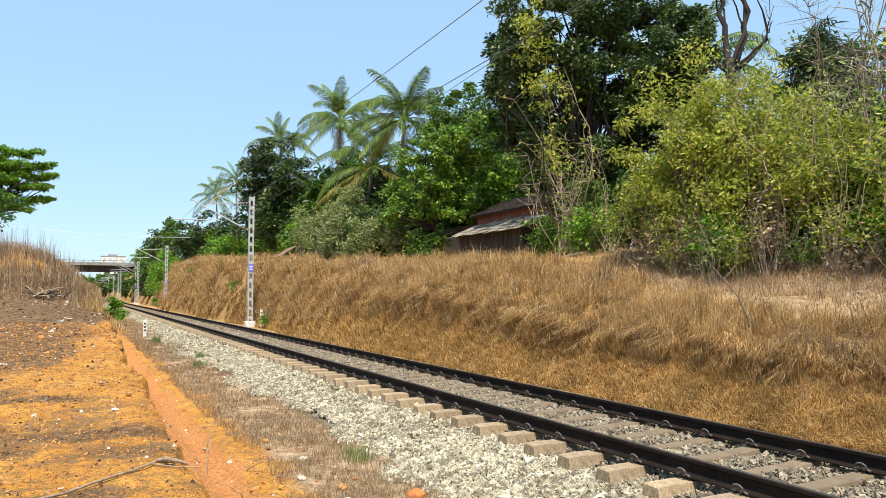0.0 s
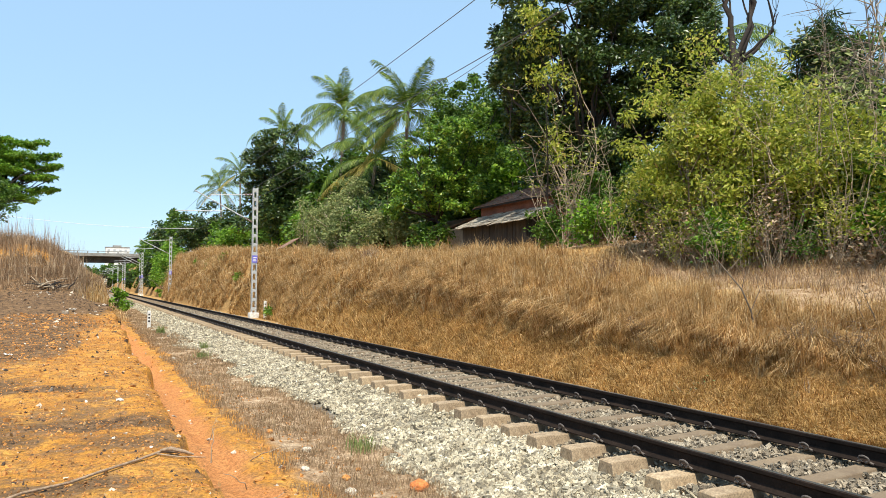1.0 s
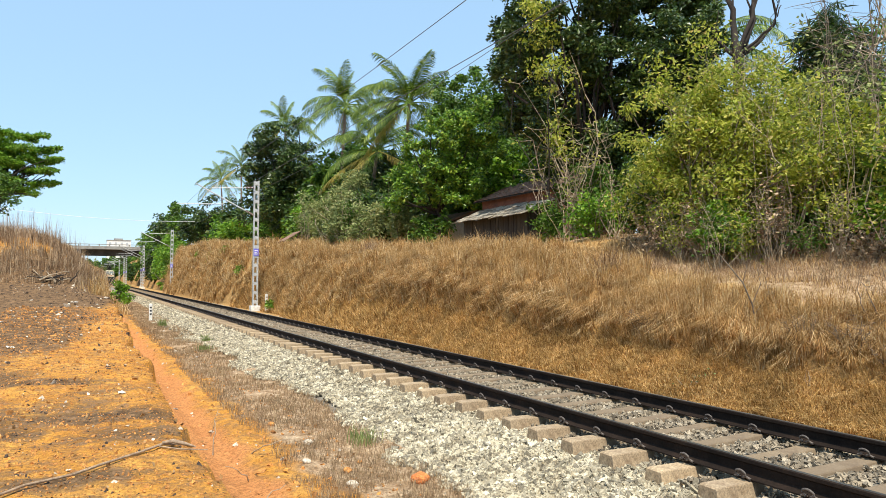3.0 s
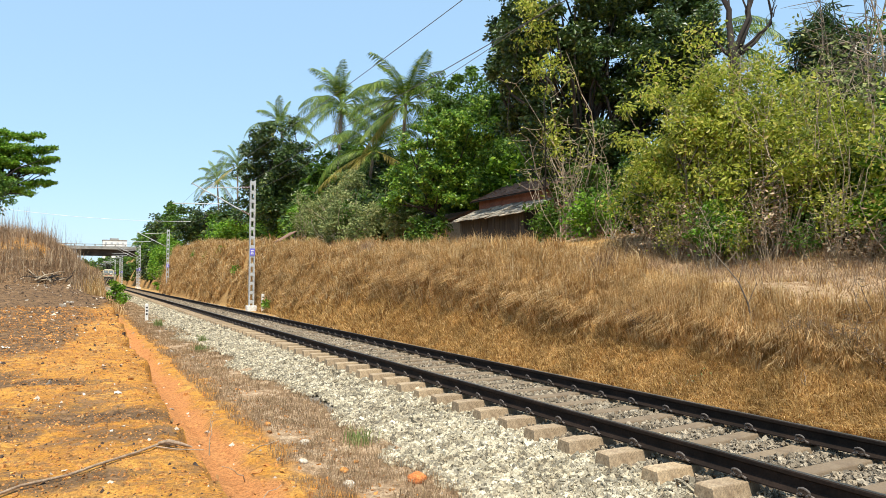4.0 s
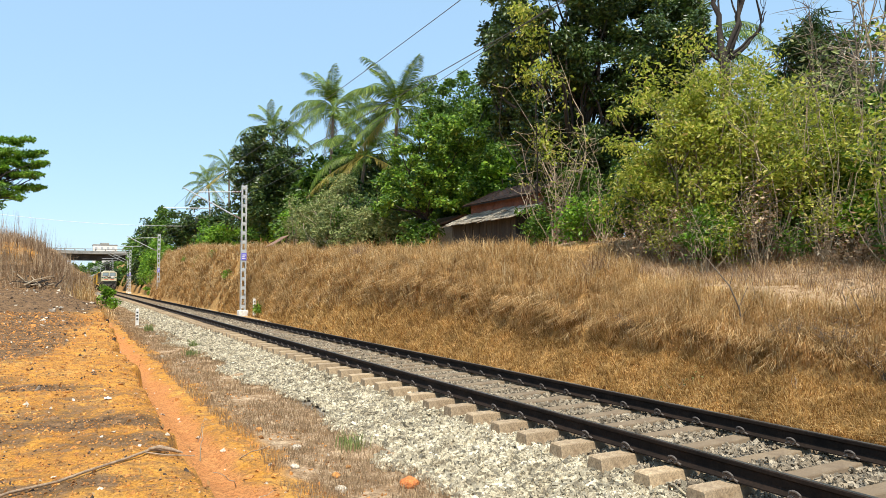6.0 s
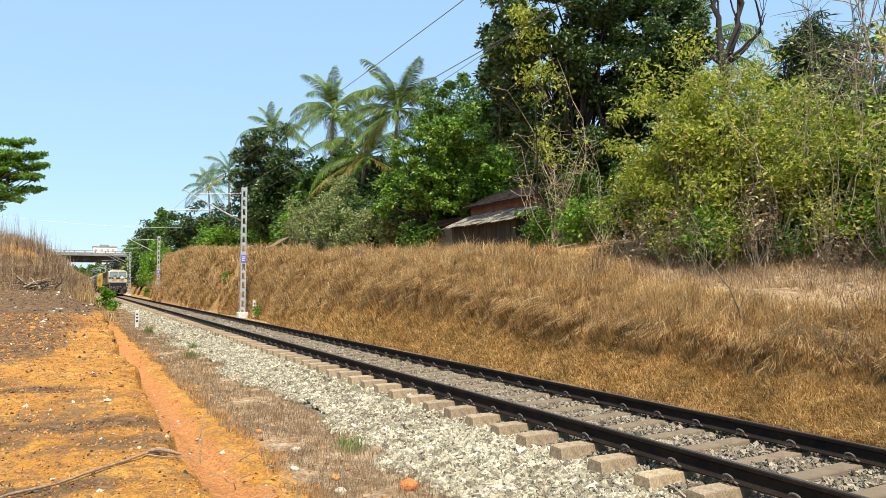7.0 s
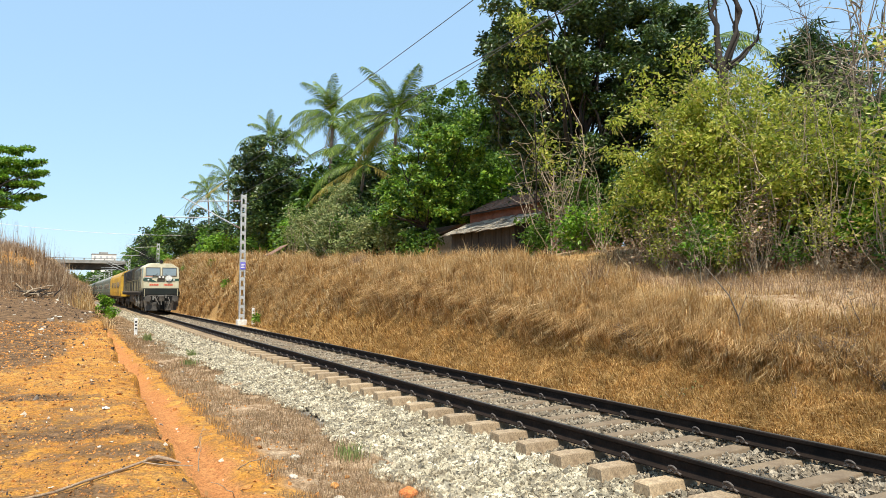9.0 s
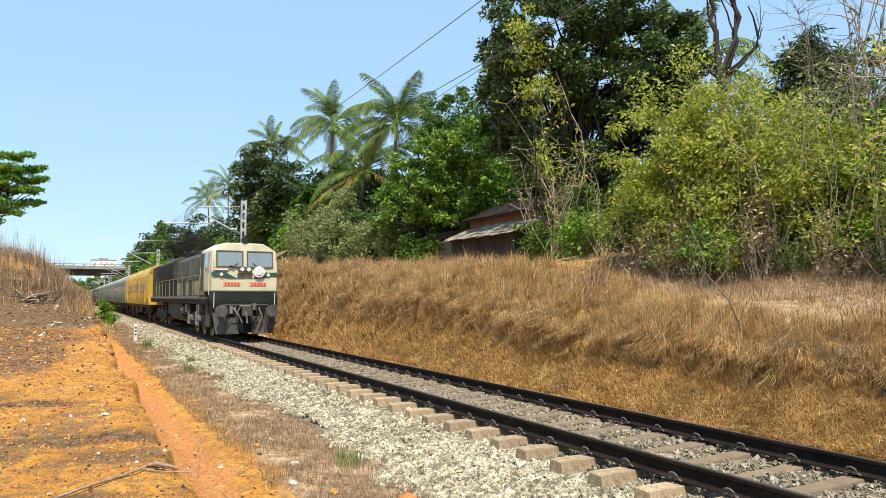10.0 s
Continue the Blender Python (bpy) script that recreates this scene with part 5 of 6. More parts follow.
def disc(bm, c, r, w, sides=20):
    return rod(bm, (c[0], c[1] - w / 2, c[2]), (c[0], c[1] + w / 2, c[2]), r, None, sides)


def wheelset(parent, y, r, spin):
    """An axle with two flanged wheels, turning about x."""
    ws = under(new("wheelset"), parent)
    ws.matrix_basis = pose(0, y, r)
    bm = bmesh.new()
    rod(bm, (-0.98, 0, 0), (0.98, 0, 0), 0.09, None, 12)
    part("axle", bm, DUSTY, ws)
    for s in (-1, 1):
        bm = bmesh.new()
        rod(bm, (s * 0.80, 0, 0), (s * 0.93, 0, 0), r, None, 24)
        rod(bm, (s * 0.775, 0, 0), (s * 0.805, 0, 0), r + 0.028, None, 24)
        for k in range(6):
            a = k * math.pi / 3
            box(bm, (s * 0.93 - 0.012, -0.05, 0.12), (s * 0.93 + 0.022, 0.05, r * 0.8), turn=Matrix.Rotation(a, 4, "X"))
        part("wheel", bm, TYRE, ws)
    if spin:
        WHEELS.append((ws, y, r))
    return ws


def bogie(parent, y0, gaps, r, spin):
    n = len(gaps)
    a, b = y0 + gaps[0] - 0.75, y0 + gaps[-1] + 0.75
    for s in (-1, 1):
        bm = bmesh.new()
        x = s * 1.12
        box(bm, (x - 0.06, a, 0.62), (x + 0.06, b, 0.88), 0.02)
        for g in gaps:
            box(bm, (x - 0.1, y0 + g - 0.2, 0.32), (x + 0.12, y0 + g + 0.2, 0.72), 0.03)
            for q in (-0.34, 0.34):
                rod(bm, (x, y0 + g + q, 0.45), (x, y0 + g + q, 0.85), 0.09, None, 10)
        for g0, g1 in zip(gaps, gaps[1:]):
            m = y0 + (g0 + g1) / 2
            box(bm, (x - 0.04, m - 0.22, 0.25), (x + 0.09, m + 0.22, 0.62), 0.02)
            rod(bm, (x + s * 0.04, m - 0.4, 0.9), (x + s * 0.04, m + 0.4, 0.9), 0.07, None, 8)
        part("bogie_frame", bm, DUSTY, parent, "dusty brown bogie side frame")
    for g in gaps:
        wheelset(parent, y0 + g, r, spin)


def locomotive():
    head = base("locomotive", 0, 29, 0.184, label="cream and green diesel locomotive with a flat cab front", category="locomotive")
    # cab shell: flat front, chamfered roof
    outline = [(-1.29, 1.84), (1.29, 1.84), (1.31, 2.7), (1.27, 3.48), (0.74, 3.80), (-0.74, 3.80), (-1.27, 3.48), (-1.31, 2.7)]
    cab = bmesh.new()
    front = [cab.verts.new((x, 0.0 if z < 2.8 else (z - 2.75) * 0.13, z)) for x, z in outline]
    back = [cab.verts.new((x * 1.06, 2.3, z + (0.06 if z > 3 else 0))) for x, z in outline]
    for i in range(8):
        cab.faces.new((front[i], front[(i + 1) % 8], back[(i + 1) % 8], back[i]))
    cab.faces.new(front[::-1]), cab.faces.new(back)
    bmesh.ops.recalc_face_normals(cab, faces=cab.faces)
    bmesh.ops.bevel(cab, geom=list(cab.edges), offset=0.05, segments=2, affect="EDGES", profile=0.6)
    part("cab", cab, CREAM, head, "cream painted cab with chamfered roof")
    tilt = pose(0, 0, 0, -7.4, 0, 0)
    for s in (-1, 1):
        def leaning(bm):
            bmesh.ops.transform(bm, matrix=Matrix.Translation((0, 0.0, 2.8)) @ tilt @ Matrix.Translation((0, 0, -2.8)), verts=bm.verts)
            return bm
        lo, hi = (0.07, 1.13) if s > 0 else (-1.13, -0.07)
        frame_bm = boxed(((lo, -0.03, 2.80), (hi, 0.05, 2.86)), ((lo, -0.03, 3.43), (hi, 0.05, 3.49)), ((lo, -0.03, 2.86), (lo + 0.045, 0.05, 3.43)), ((hi - 0.045, -0.03, 2.86), (hi, 0.05, 3.43)), bevel=0.012)
        screen = part("windscreen", leaning(boxed(((lo + 0.05, -0.012, 2.85), (hi - 0.05, 0.03, 3.44)))), SCREEN, head, "large windscreen pane, tinted pale for reflected sky")
        part("window_frame", leaning(frame_bm), GREY_STEEL, screen)
        part("wiper", leaning(rods(((s * 0.5, -0.04, 2.83), (s * 0.28, -0.04, 3.0), 0.012), ((s * 0.45, -0.04, 2.82), (s * 0.62, -0.04, 2.86), 0.03))), BLACK, screen)
        # dark green wings of the nose stripe, with marker lamps on them
        wing = bmesh.new()
        pts = [(s * 1.302, 2.62), (s * 0.80, 2.62), (s * 0.30, 2.36), (s * 0.60, 2.36), (s * 1.0, 2.44), (s * 1.302, 2.44)]
        extruded(wing, pts if s > 0 else pts[::-1], -0.012, 0.02)
        part("stripe", wing, GREEN, head, "dark green stripe")
        lamp = bmesh.new()
        disc(lamp, (s * 0.93, -0.03, 2.52), 0.065, 0.05, 16)
        part("marker_lamp", lamp, LAMP, head, "small round white marker lamp")
        buf = bmesh.new()
        disc(buf, (s * 0.98, -0.52, 1.08), 0.235, 0.06, 24)
        disc(buf, (s * 0.98, -0.25, 1.08), 0.12, 0.5, 16)
        disc(buf, (s * 0.98, 0.0, 1.08), 0.17, 0.14, 16)
        part("buffer", buf, GREY_STEEL, head, "round steel side buffer")
        part("number_band", boxed(((min(s * 0.18, s * 0.86), -0.014, 2.06), (max(s * 0.18, s * 0.86), 0.02, 2.22))), ORANGE, head)
        ch = bmesh.new()
        for k in range(5):
            x = s * 0.52 - 0.27 + k * 0.125
            box(ch, (x, -0.02, 2.08), (x + 0.07, -0.015, 2.2))
            box(ch, (x + 0.07, -0.02, 2.13), (x + 0.09, -0.015, 2.16))
        part("number_mark", ch, RED, head)
        # cowcatcher plates, sloping to the rails
        plough = bmesh.new()
        pts = [(s * 1.28, 1.0), (s * 0.78, 1.0), (s * 0.72, 0.16), (s * 1.12, 0.16)]
        extruded(plough, pts if s > 0 else pts[::-1], -0.18, -0.12)
        part("rail_guard", plough, GREY_STEEL if s < 0 else DUSTY, head)
        grey = bmesh.new()
        pts = [(s * 0.78, 0.74), (s * 0.26, 0.74), (s * 0.26, 0.16), (s * 0.74, 0.16)]
        extruded(grey, pts if s > 0 else pts[::-1], -0.26, -0.2)
        part("plough_plate", grey, GREY_STEEL, head, "grey dusty plough plate")
        part("grab_rail", rods(((s * 1.2, -0.06, 1.2), (s * 1.2, -0.06, 1.8), 0.02), ((s * 1.33, 0.4, 1.7), (s * 1.33, 0.4, 2.6), 0.018)), CREAM, head)
        hose = [(s * 0.4, -0.2, 1.25, 0.028), (s * 0.42, -0.38, 1.1, 0.028), (s * 0.36, -0.42, 0.8, 0.028), (s * 0.3, -0.36, 0.5, 0.028), (s * 0.34, -0.3, 0.42, 0.028)]
        v, f = tubes([hose], 6)
        under(new("brake_hose", mesh_from("brake_hose", v, f, GREY_STEEL if s < 0 else SOOT, True)), head)
        # cab side: window and door
        part("side_window", boxed(((s * 1.335 - 0.03, 0.55, 2.75), (s * 1.335 + 0.03, 1.25, 3.4))), SCREEN, head)
        part("cab_door", boxed(((s * 1.35 - 0.03, 1.55, 1.86), (s * 1.35 + 0.03, 2.2, 3.42)), bevel=0.01), GREY_GREEN, head)
    part("headlight_box", boxed(((-0.27, -0.07, 2.62), (0.27, 0.06, 2.84)), bevel=0.03), GREY_STEEL, head)
    for x in (-0.13, 0.13):
        bm = bmesh.new()
        disc(bm, (x, -0.085, 2.73), 0.08, 0.05, 16)
        part("headlight", bm, LAMP, head, "twin round headlight")
    # white cloth hung on the nose, simplified to two round discs
    cloth_bm = bmesh.new()
    disc(cloth_bm, (0.55, -0.07, 2.64), 0.23, 0.04, 24)
    disc(cloth_bm, (0.55, -0.1, 2.64), 0.14, 0.03, 20)
    part("nose_cloth", cloth_bm, WHITE, head, "white cloth on the nose, built as a round disc")
    part("nose_grille", boxed(*[((-0.3, -0.02, 2.37 + 0.045 * k), (0.3, 0.01, 2.395 + 0.045 * k)) for k in range(5)]), GREY_STEEL, head)
    part("flash", boxed(((-1.22, -0.014, 2.74), (-0.62, 0.02, 2.8))), ORANGE, head, "orange paint flash")
    part("flash", boxed(((-1.22, -0.014, 2.69), (-0.66, 0.02, 2.74))), WHITE, head, "white paint flash")
    part("flash", boxed(((-1.22, -0.014, 2.645), (-0.7, 0.02, 2.69))), GREEN, head, "green paint flash")
    part("roof_horn", rods(((0, 0.25, 3.75), (0, 0.25, 4.1), 0.09, 0.07), ((0, 0.1, 3.93), (0, 0.4, 3.93), 0.13), sides=12), BLACK, head, "black roof beacon and horn")
    part("buffer_beam", boxed(((-1.3, -0.05, 0.86), (1.3, 0.4, 1.38)), bevel=0.02), SOOT, head)
    part("nose_apron", boxed(((-1.3, -0.03, 1.38), (1.3, 0.4, 1.86)), bevel=0.025), NIGHT_GREEN, head, "very dark green lower nose panel")
    part("lamp_bracket", boxed(((-0.25, -0.3, 1.24), (0.2, -0.06, 1.3)), ((0.3, -0.24, 1.1), (0.42, -0.06, 1.36)), ((-0.62, -0.22, 0.95), (-0.5, -0.06, 1.3)), bevel=0.01), PALE_STEEL, head, "pale worn steel brackets")
    part("jumper_box", boxed(((0.25, -0.3, 0.62), (0.62, -0.1, 0.86)), ((-0.6, -0.3, 0.6), (-0.3, -0.1, 0.8)), bevel=0.02), GREY_STEEL, head)
    part("coupling_rod", rods(((-0.52, -0.34, 1.2), (-0.3, -0.4, 0.9), 0.035), ((-0.3, -0.4, 0.9), (-0.16, -0.4, 0.62), 0.03), ((-0.06, -0.64, 1.05), (-0.02, -0.66, 0.6), 0.04), ((0.5, -0.34, 1.2), (0.62, -0.4, 0.82), 0.03), ((0.62, -0.4, 0.82), (0.5, -0.36, 0.5), 0.03)), PALE_STEEL, head, "pale worn coupling links and hoses")
    # added black plate that closes the open gap behind the plough
    part("apron", boxed(((-1.14, -0.11, 0.2), (1.14, -0.06, 1.02))), SOOT, head, "black backing plate behind the plough")
    part("coupler", boxed(((-0.13, -0.5, 0.92), (0.13, 0.2, 1.2)), ((-0.2, -0.62, 0.86), (0.2, -0.42, 1.26)), bevel=0.04), DUSTY, head)
    part("cut_lever", rods(((-0.9, -0.22, 1.3), (0.9, -0.22, 1.3), 0.022), ((-0.15, -0.22, 1.3), (-0.35, -0.36, 1.02), 0.03)), GREY_STEEL, head)
    part("step_box", boxed(((-1.34, 0.5, 0.45), (-1.16, 1.1, 1.6)), ((1.16, 0.5, 0.45), (1.34, 1.1, 1.6))), DUSTY, head)
    # underframe, hood and machinery
    part("deck", boxed(((-1.42, 0.3, 1.32), (1.42, 22.3, 1.58)), bevel=0.02), SOOT, head)
    part("skirt", boxed(((-1.44, 0.4, 1.52), (1.44, 22.2, 1.62))), GREY_STEEL, head)
    # solid block behind the cab, coloured black for the shade in the doorway recess
    part("vestibule", boxed(((-0.75, 2.2, 1.6), (0.75, 3.5, 3.62)), bevel=0.03), SOOT, head, "recess behind the cab, coloured black for its shade")
    part("cab_overhang", boxed(((-1.3, 2.2, 3.5), (1.3, 3.5, 3.62)), bevel=0.03), DARK_OLIVE, head)
    hood = bmesh.new()
    extruded(hood, [(-1.02, 1.6), (1.02, 1.6), (1.02, 3.45), (0.74, 3.72), (-0.74, 3.72), (-1.02, 3.45)], 3.5, 12.4)
    part("hood", hood, GREY_GREEN, head, "dusty grey-green engine hood, darkened for its shaded side")
    rear = bmesh.new()
    extruded(rear, [(-1.02, 1.6), (1.02, 1.6), (1.02, 2.5), (1.26, 2.7), (1.26, 3.55), (0.85, 3.85), (-0.85, 3.85), (-1.26, 3.55), (-1.26, 2.7), (-1.02, 2.5)], 12.4, 19.6)
    part("hood", rear, DARK_OLIVE, head, "sooty radiator end of the hood, darkened further for shade")
    rearcab = bmesh.new()
    extruded(rearcab, [(-1.36, 1.6), (1.36, 1.6), (1.36, 3.5), (0.8, 3.84), (-0.8, 3.84), (-1.36, 3.5)], 20.2, 22.0)
    part("rear_cab", rearcab, DARK_OLIVE, head)
    for s in (-1, 1):
        for k in range(8):
            x, y = s * 1.025, 3.62 + k * 1.09
            door = part("hood_door", boxed(((x - 0.025, y, 2.42), (x + 0.025, y + 1.0, 3.36)), bevel=0.012), MOSS_GREEN if k in (0, 2, 3, 6) else GREY_GREEN, head)
            part("door_latch", boxed(((x + s * 0.03 - 0.015, y + 0.86, 2.8), (x + s * 0.03 + 0.015, y + 0.92, 2.95))), PALE_STEEL, door)
            part("hood_panel", boxed(((x - 0.02, y, 1.7), (x + 0.02, y + 1.0, 2.38)), bevel=0.012), OLIVE_CREAM if k not in (3, 5) else GREY_GREEN, head, "stained cream lower hood panel")
        for k in range(6):
            x, y = s * 1.265, 12.6 + k * 1.15
            grille = part("radiator_grille", boxed(((x - 0.02, y, 2.78), (x + 0.02, y + 1.02, 3.48))), SOOT, head, "black radiator grille")
            part("grille_slat", boxed(*[((x - 0.03, y, 2.84 + 0.12 * j), (x + 0.03, y + 1.02, 2.87 + 0.12 * j)) for j in range(6)]), DARK_OLIVE, grille)
        part("walkway_edge", boxed(((s * 1.43 - 0.02, 2.3, 1.56), (s * 1.43 + 0.02, 22.2, 1.66))), PALE_STEEL, head, "scuffed pale walkway edge")
        part("sand_box", boxed(((s * 1.25 - 0.12, 2.5, 0.95), (s * 1.25 + 0.12, 3.1, 1.5)), ((s * 1.25 - 0.1, 6.2, 0.9), (s * 1.25 + 0.1, 6.8, 1.3)), bevel=0.03), PALE_STEEL, head, "dusty pale sand box")
        part("brake_cylinder", rods(((s * 1.3, 2.3, 0.75), (s * 1.3, 2.75, 0.75), 0.13), ((s * 1.3, 4.4, 0.72), (s * 1.3, 4.85, 0.72), 0.13), ((s * 1.3, 3.4, 1.0), (s * 1.3, 3.4, 0.4), 0.08), ((s * 1.3, 5.6, 1.0), (s * 1.3, 5.6, 0.4), 0.08), sides=12), PALE_STEEL, head, "dusty brake cylinders on the bogie")
    for k, (y, z) in enumerate(((4, 3.8), (7, 3.8), (11, 3.88), (14, 3.88), (17, 3.88))):
        part("roof_vent", boxed(((-0.6, y, z - 0.1), (0.6, y + 1.4, z + 0.12)), bevel=0.03), SOOT, head)
    for s in (-1, 1):
        rail_bm = rods(((s * 1.38, 2.5, 2.55), (s * 1.38, 19.5, 2.55), 0.02), *[((s * 1.38, 2.5 + k * 1.7, 1.58), (s * 1.38, 2.5 + k * 1.7, 2.55), 0.018) for k in range(11)])
        part("handrail", rail_bm, OLIVE_CREAM, head, "dirty cream handrail along the walkway")
        part("ladder", rods(*[((s * 1.4, 2.35, 0.5 + 0.3 * k), (s * 1.4, 2.8, 0.5 + 0.3 * k), 0.02) for k in range(4)], ((s * 1.4, 2.35, 0.4), (s * 1.4, 2.35, 1.6), 0.02), ((s * 1.4, 2.8, 0.4), (s * 1.4, 2.8, 1.6), 0.02)), PALE_STEEL, head)
    tank = bmesh.new()
    extruded(tank, [(-1.3, 1.3), (1.3, 1.3), (1.3, 0.75), (0.95, 0.42), (-0.95, 0.42), (-1.3, 0.75)], 8.2, 13.6)
    part("fuel_tank", tank, DUSTY, head)
    for s in (-1, 1):
        part("air_reservoir", rods(((s * 1.2, 7.2, 1.0), (s * 1.2, 8.1, 1.0), 0.2)), GREY_STEEL, head)
    bogie(head, 3.6, (-1.9, 0, 1.9), 0.546, True)
    bogie(head, 18.2, (-1.9, 0, 1.9), 0.546, True)
    return head


def coach(body, band, kind, windows):
    head = base("coach", 0, 0, 0.184, label=kind, category="railway coach", group="coaches of the train")
    shell = bmesh.new()
    extruded(shell, [(-1.5, 1.1), (1.5, 1.1), (1.58, 1.6), (1.58, 3.1), (1.5, 3.35), (-1.5, 3.35), (-1.58, 3.1), (-1.58, 1.6)], 0, 22.6)
    part("body", shell, body, head)
    roof = bmesh.new()
    extruded(roof, [(1.5, 3.35), (1.35, 3.62), (1.0, 3.82), (0.5, 3.94), (-0.5, 3.94), (-1.0, 3.82), (-1.35, 3.62), (-1.5, 3.35)], -0.05, 22.65)
    part("roof", roof, ROOF if body is not YELLOW else body, head)
    for s in (-1, 1):
        if band:
            part("band", boxed(((s * 1.585 - 0.006, 0.3, 1.95), (s * 1.585 + 0.006, 22.3, 2.72))), band, head, "paler window band")
        for y in (0.9, 21.0):
            door = part("door", boxed(((s * 1.59 - 0.02, y, 1.2), (s * 1.59 + 0.02, y + 0.8, 3.1)), bevel=0.01), body, head)
            part("door_window", boxed(((s * 1.61 - 0.012, y + 0.2, 2.2), (s * 1.61 + 0.012, y + 0.6, 2.8))), GLASS, door)
        for k in range(windows):
            y = 2.6 + k * (17.6 / windows)
            part("window", boxed(((s * 1.592 - 0.012, y, 2.05), (s * 1.592 + 0.012, y + 0.62 * 17.6 / windows, 2.65))), GLASS, head)
        if windows < 6:
            for k in range(9):
                part("side_rib", boxed(((s * 1.59 - 0.02, 2.2 + k * 2.1, 1.2), (s * 1.59 + 0.02, 2.32 + k * 2.1, 3.25))), body, head)
    part("gangway", boxed(((-0.6, -0.45, 1.2), (0.6, 0.0, 3.3)), ((-0.6, 22.6, 1.2), (0.6, 23.05, 3.3))), SOOT, head, "black corridor bellows")
    part("underframe", boxed(((-1.35, 0.1, 0.9), (1.35, 22.5, 1.12)), ((-1.25, 8, 0.45), (1.25, 10.5, 0.9)), ((-1.25, 12, 0.5), (1.25, 14.5, 0.9))), DUSTY, head)
    bogie(head, 3.6, (-1.4, 1.4), 0.457, False)
    bogie(head, 19.0, (-1.4, 1.4), 0.457, False)
    return head


loco = locomotive()
coaches = [coach(YELLOW, None, "yellow luggage and power coach with few windows", 3), coach(TEAL, LIGHT_BAND, "dusty grey-blue passenger coach with a pale window band", 9)]
green_coach = coach(DARK_GREEN, LIGHT_BAND, "dark green passenger coach with a pale window band", 9)
coaches += [copy_thing(coaches[1], pose(0, 0, 0.184)), copy_thing(coaches[1], pose(0, 0, 0.184)), green_coach]
coaches += [copy_thing(green_coach, pose(0, 0, 0.184)) for _ in range(3)]

# exhaust: a drifting cloud of soot flecks behind the stack
frng = np.random.default_rng(88)
n = 85000
sy = frng.uniform(0, 1, n) ** 1.5
fp = np.stack([frng.normal(0.3, 0.3 + 0.7 * sy), 10 + 19 * sy, 4.2 + 2.0 * sy + frng.normal(0, 0.25 + 0.8 * sy)], -1)
fp = fp[fp[:, 2] > 4.0]
n = len(fp)
tri = frng.normal(0, 0.009, (n, 3, 3)) + fp[:, None]
smoke = tagged(new("exhaust_smoke", mesh_from("exhaust_smoke", tri.reshape(-1, 3), np.arange(3 * n).reshape(-1, 3), SOOT)), "thin dark exhaust smoke trailing over the locomotive", "smoke", kind="stuff")
# ---- small things on the ground ----
CLOD = surface("laterite_clod", ((0.3, (0.28, 0.115, 0.035)), (0.55, (0.5, 0.22, 0.055)), (0.8, (0.62, 0.33, 0.11))), 4, 50, 0.95, bump=0.5, dist=0.004, island=0.45)
PALE_CLOD = surface("pale_stone", ((0.3, (0.4, 0.33, 0.25)), (0.7, (0.65, 0.58, 0.48))), 4, 50, 0.95, bump=0.3, dist=0.004, island=0.3)
DARK_CLOD = surface("charred_clod", ((0.3, (0.03, 0.022, 0.018)), (0.7, (0.11, 0.07, 0.045))), 4, 50, 0.95, bump=0.5, dist=0.004, island=0.4)


def scatter(n, x0, x1, y0, y1, seed, power=1.6):
    r = np.random.default_rng(seed)
    x, y = r.uniform(x0, x1, n), y0 + (y1 - y0) * r.uniform(0, 1, n) ** power
    return x, y, r


x, y, r = scatter(21000, -8.5, -5.1, 4.5, 28, 71, 1.8)
stones("clay_clods", np.stack([x, y, ground_z(x, y)], -1), r.gamma(1.4, 0.004, len(x)) * np.interp(y, (5, 40), (0.8, 2.6)) + 0.004, CLOD, 72, "loose orange laterite clods on the platform", "gravel")
x, y, r = scatter(4200, -9.5, -5.1, 4.5, 48, 73, 1.7)
stones("charred_clods", np.stack([x, y, ground_z(x, y)], -1), r.gamma(1.4, 0.005, len(x)) * np.interp(y, (5, 40), (0.8, 2.4)) + 0.003, DARK_CLOD, 74, "dark burnt clods and charcoal on the clay", "gravel")
x, y, r = scatter(480, -9.5, -3.0, 4.5, 48, 75, 1.6)
stones("pale_pebbles", np.stack([x, y, ground_z(x, y)], -1), r.gamma(1.5, 0.008, len(x)) * np.interp(y, (5, 40), (0.8, 2.5)) + 0.005, PALE_CLOD, 76, "scattered pale pebbles on clay and verge", "gravel")
x, y, r = scatter(1200, -4.5, -3.2, 5, 22, 77, 1.6)
stones("ditch_clods", np.stack([x, y, ground_z(x, y)], -1), r.gamma(1.4, 0.007, len(x)) + 0.004, CLOD, 78, "orange clods fallen along the ditch", "gravel")


def single_stone(name, x, y, size, material, seed, label, squash=(1, 1, 0.7)):
    r = np.random.default_rng(seed)
    bm = bmesh.new()
    bmesh.ops.create_icosphere(bm, subdivisions=3, radius=size)
    for v in bm.verts:
        n3 = noise.noise(v.co * (1.6 / size) * 0.5 + Vector((seed, 0, 0))) + 0.4 * noise.noise(v.co * (4 / size) * 0.5)
        v.co = Vector((v.co.x * squash[0], v.co.y * squash[1], v.co.z * squash[2])) * (1 + 0.35 * n3)
    me = bpy.data.meshes.new(name)
    bm.to_mesh(me), bm.free()
    me.materials.append(material)
    ob = tagged(new(name, me), label, "stone")
    ob.matrix_basis = pose(x, y, float(ground_z(x, y)) + size * squash[2] * 0.5, 0, 0, r.uniform(0, 360))
    return ob


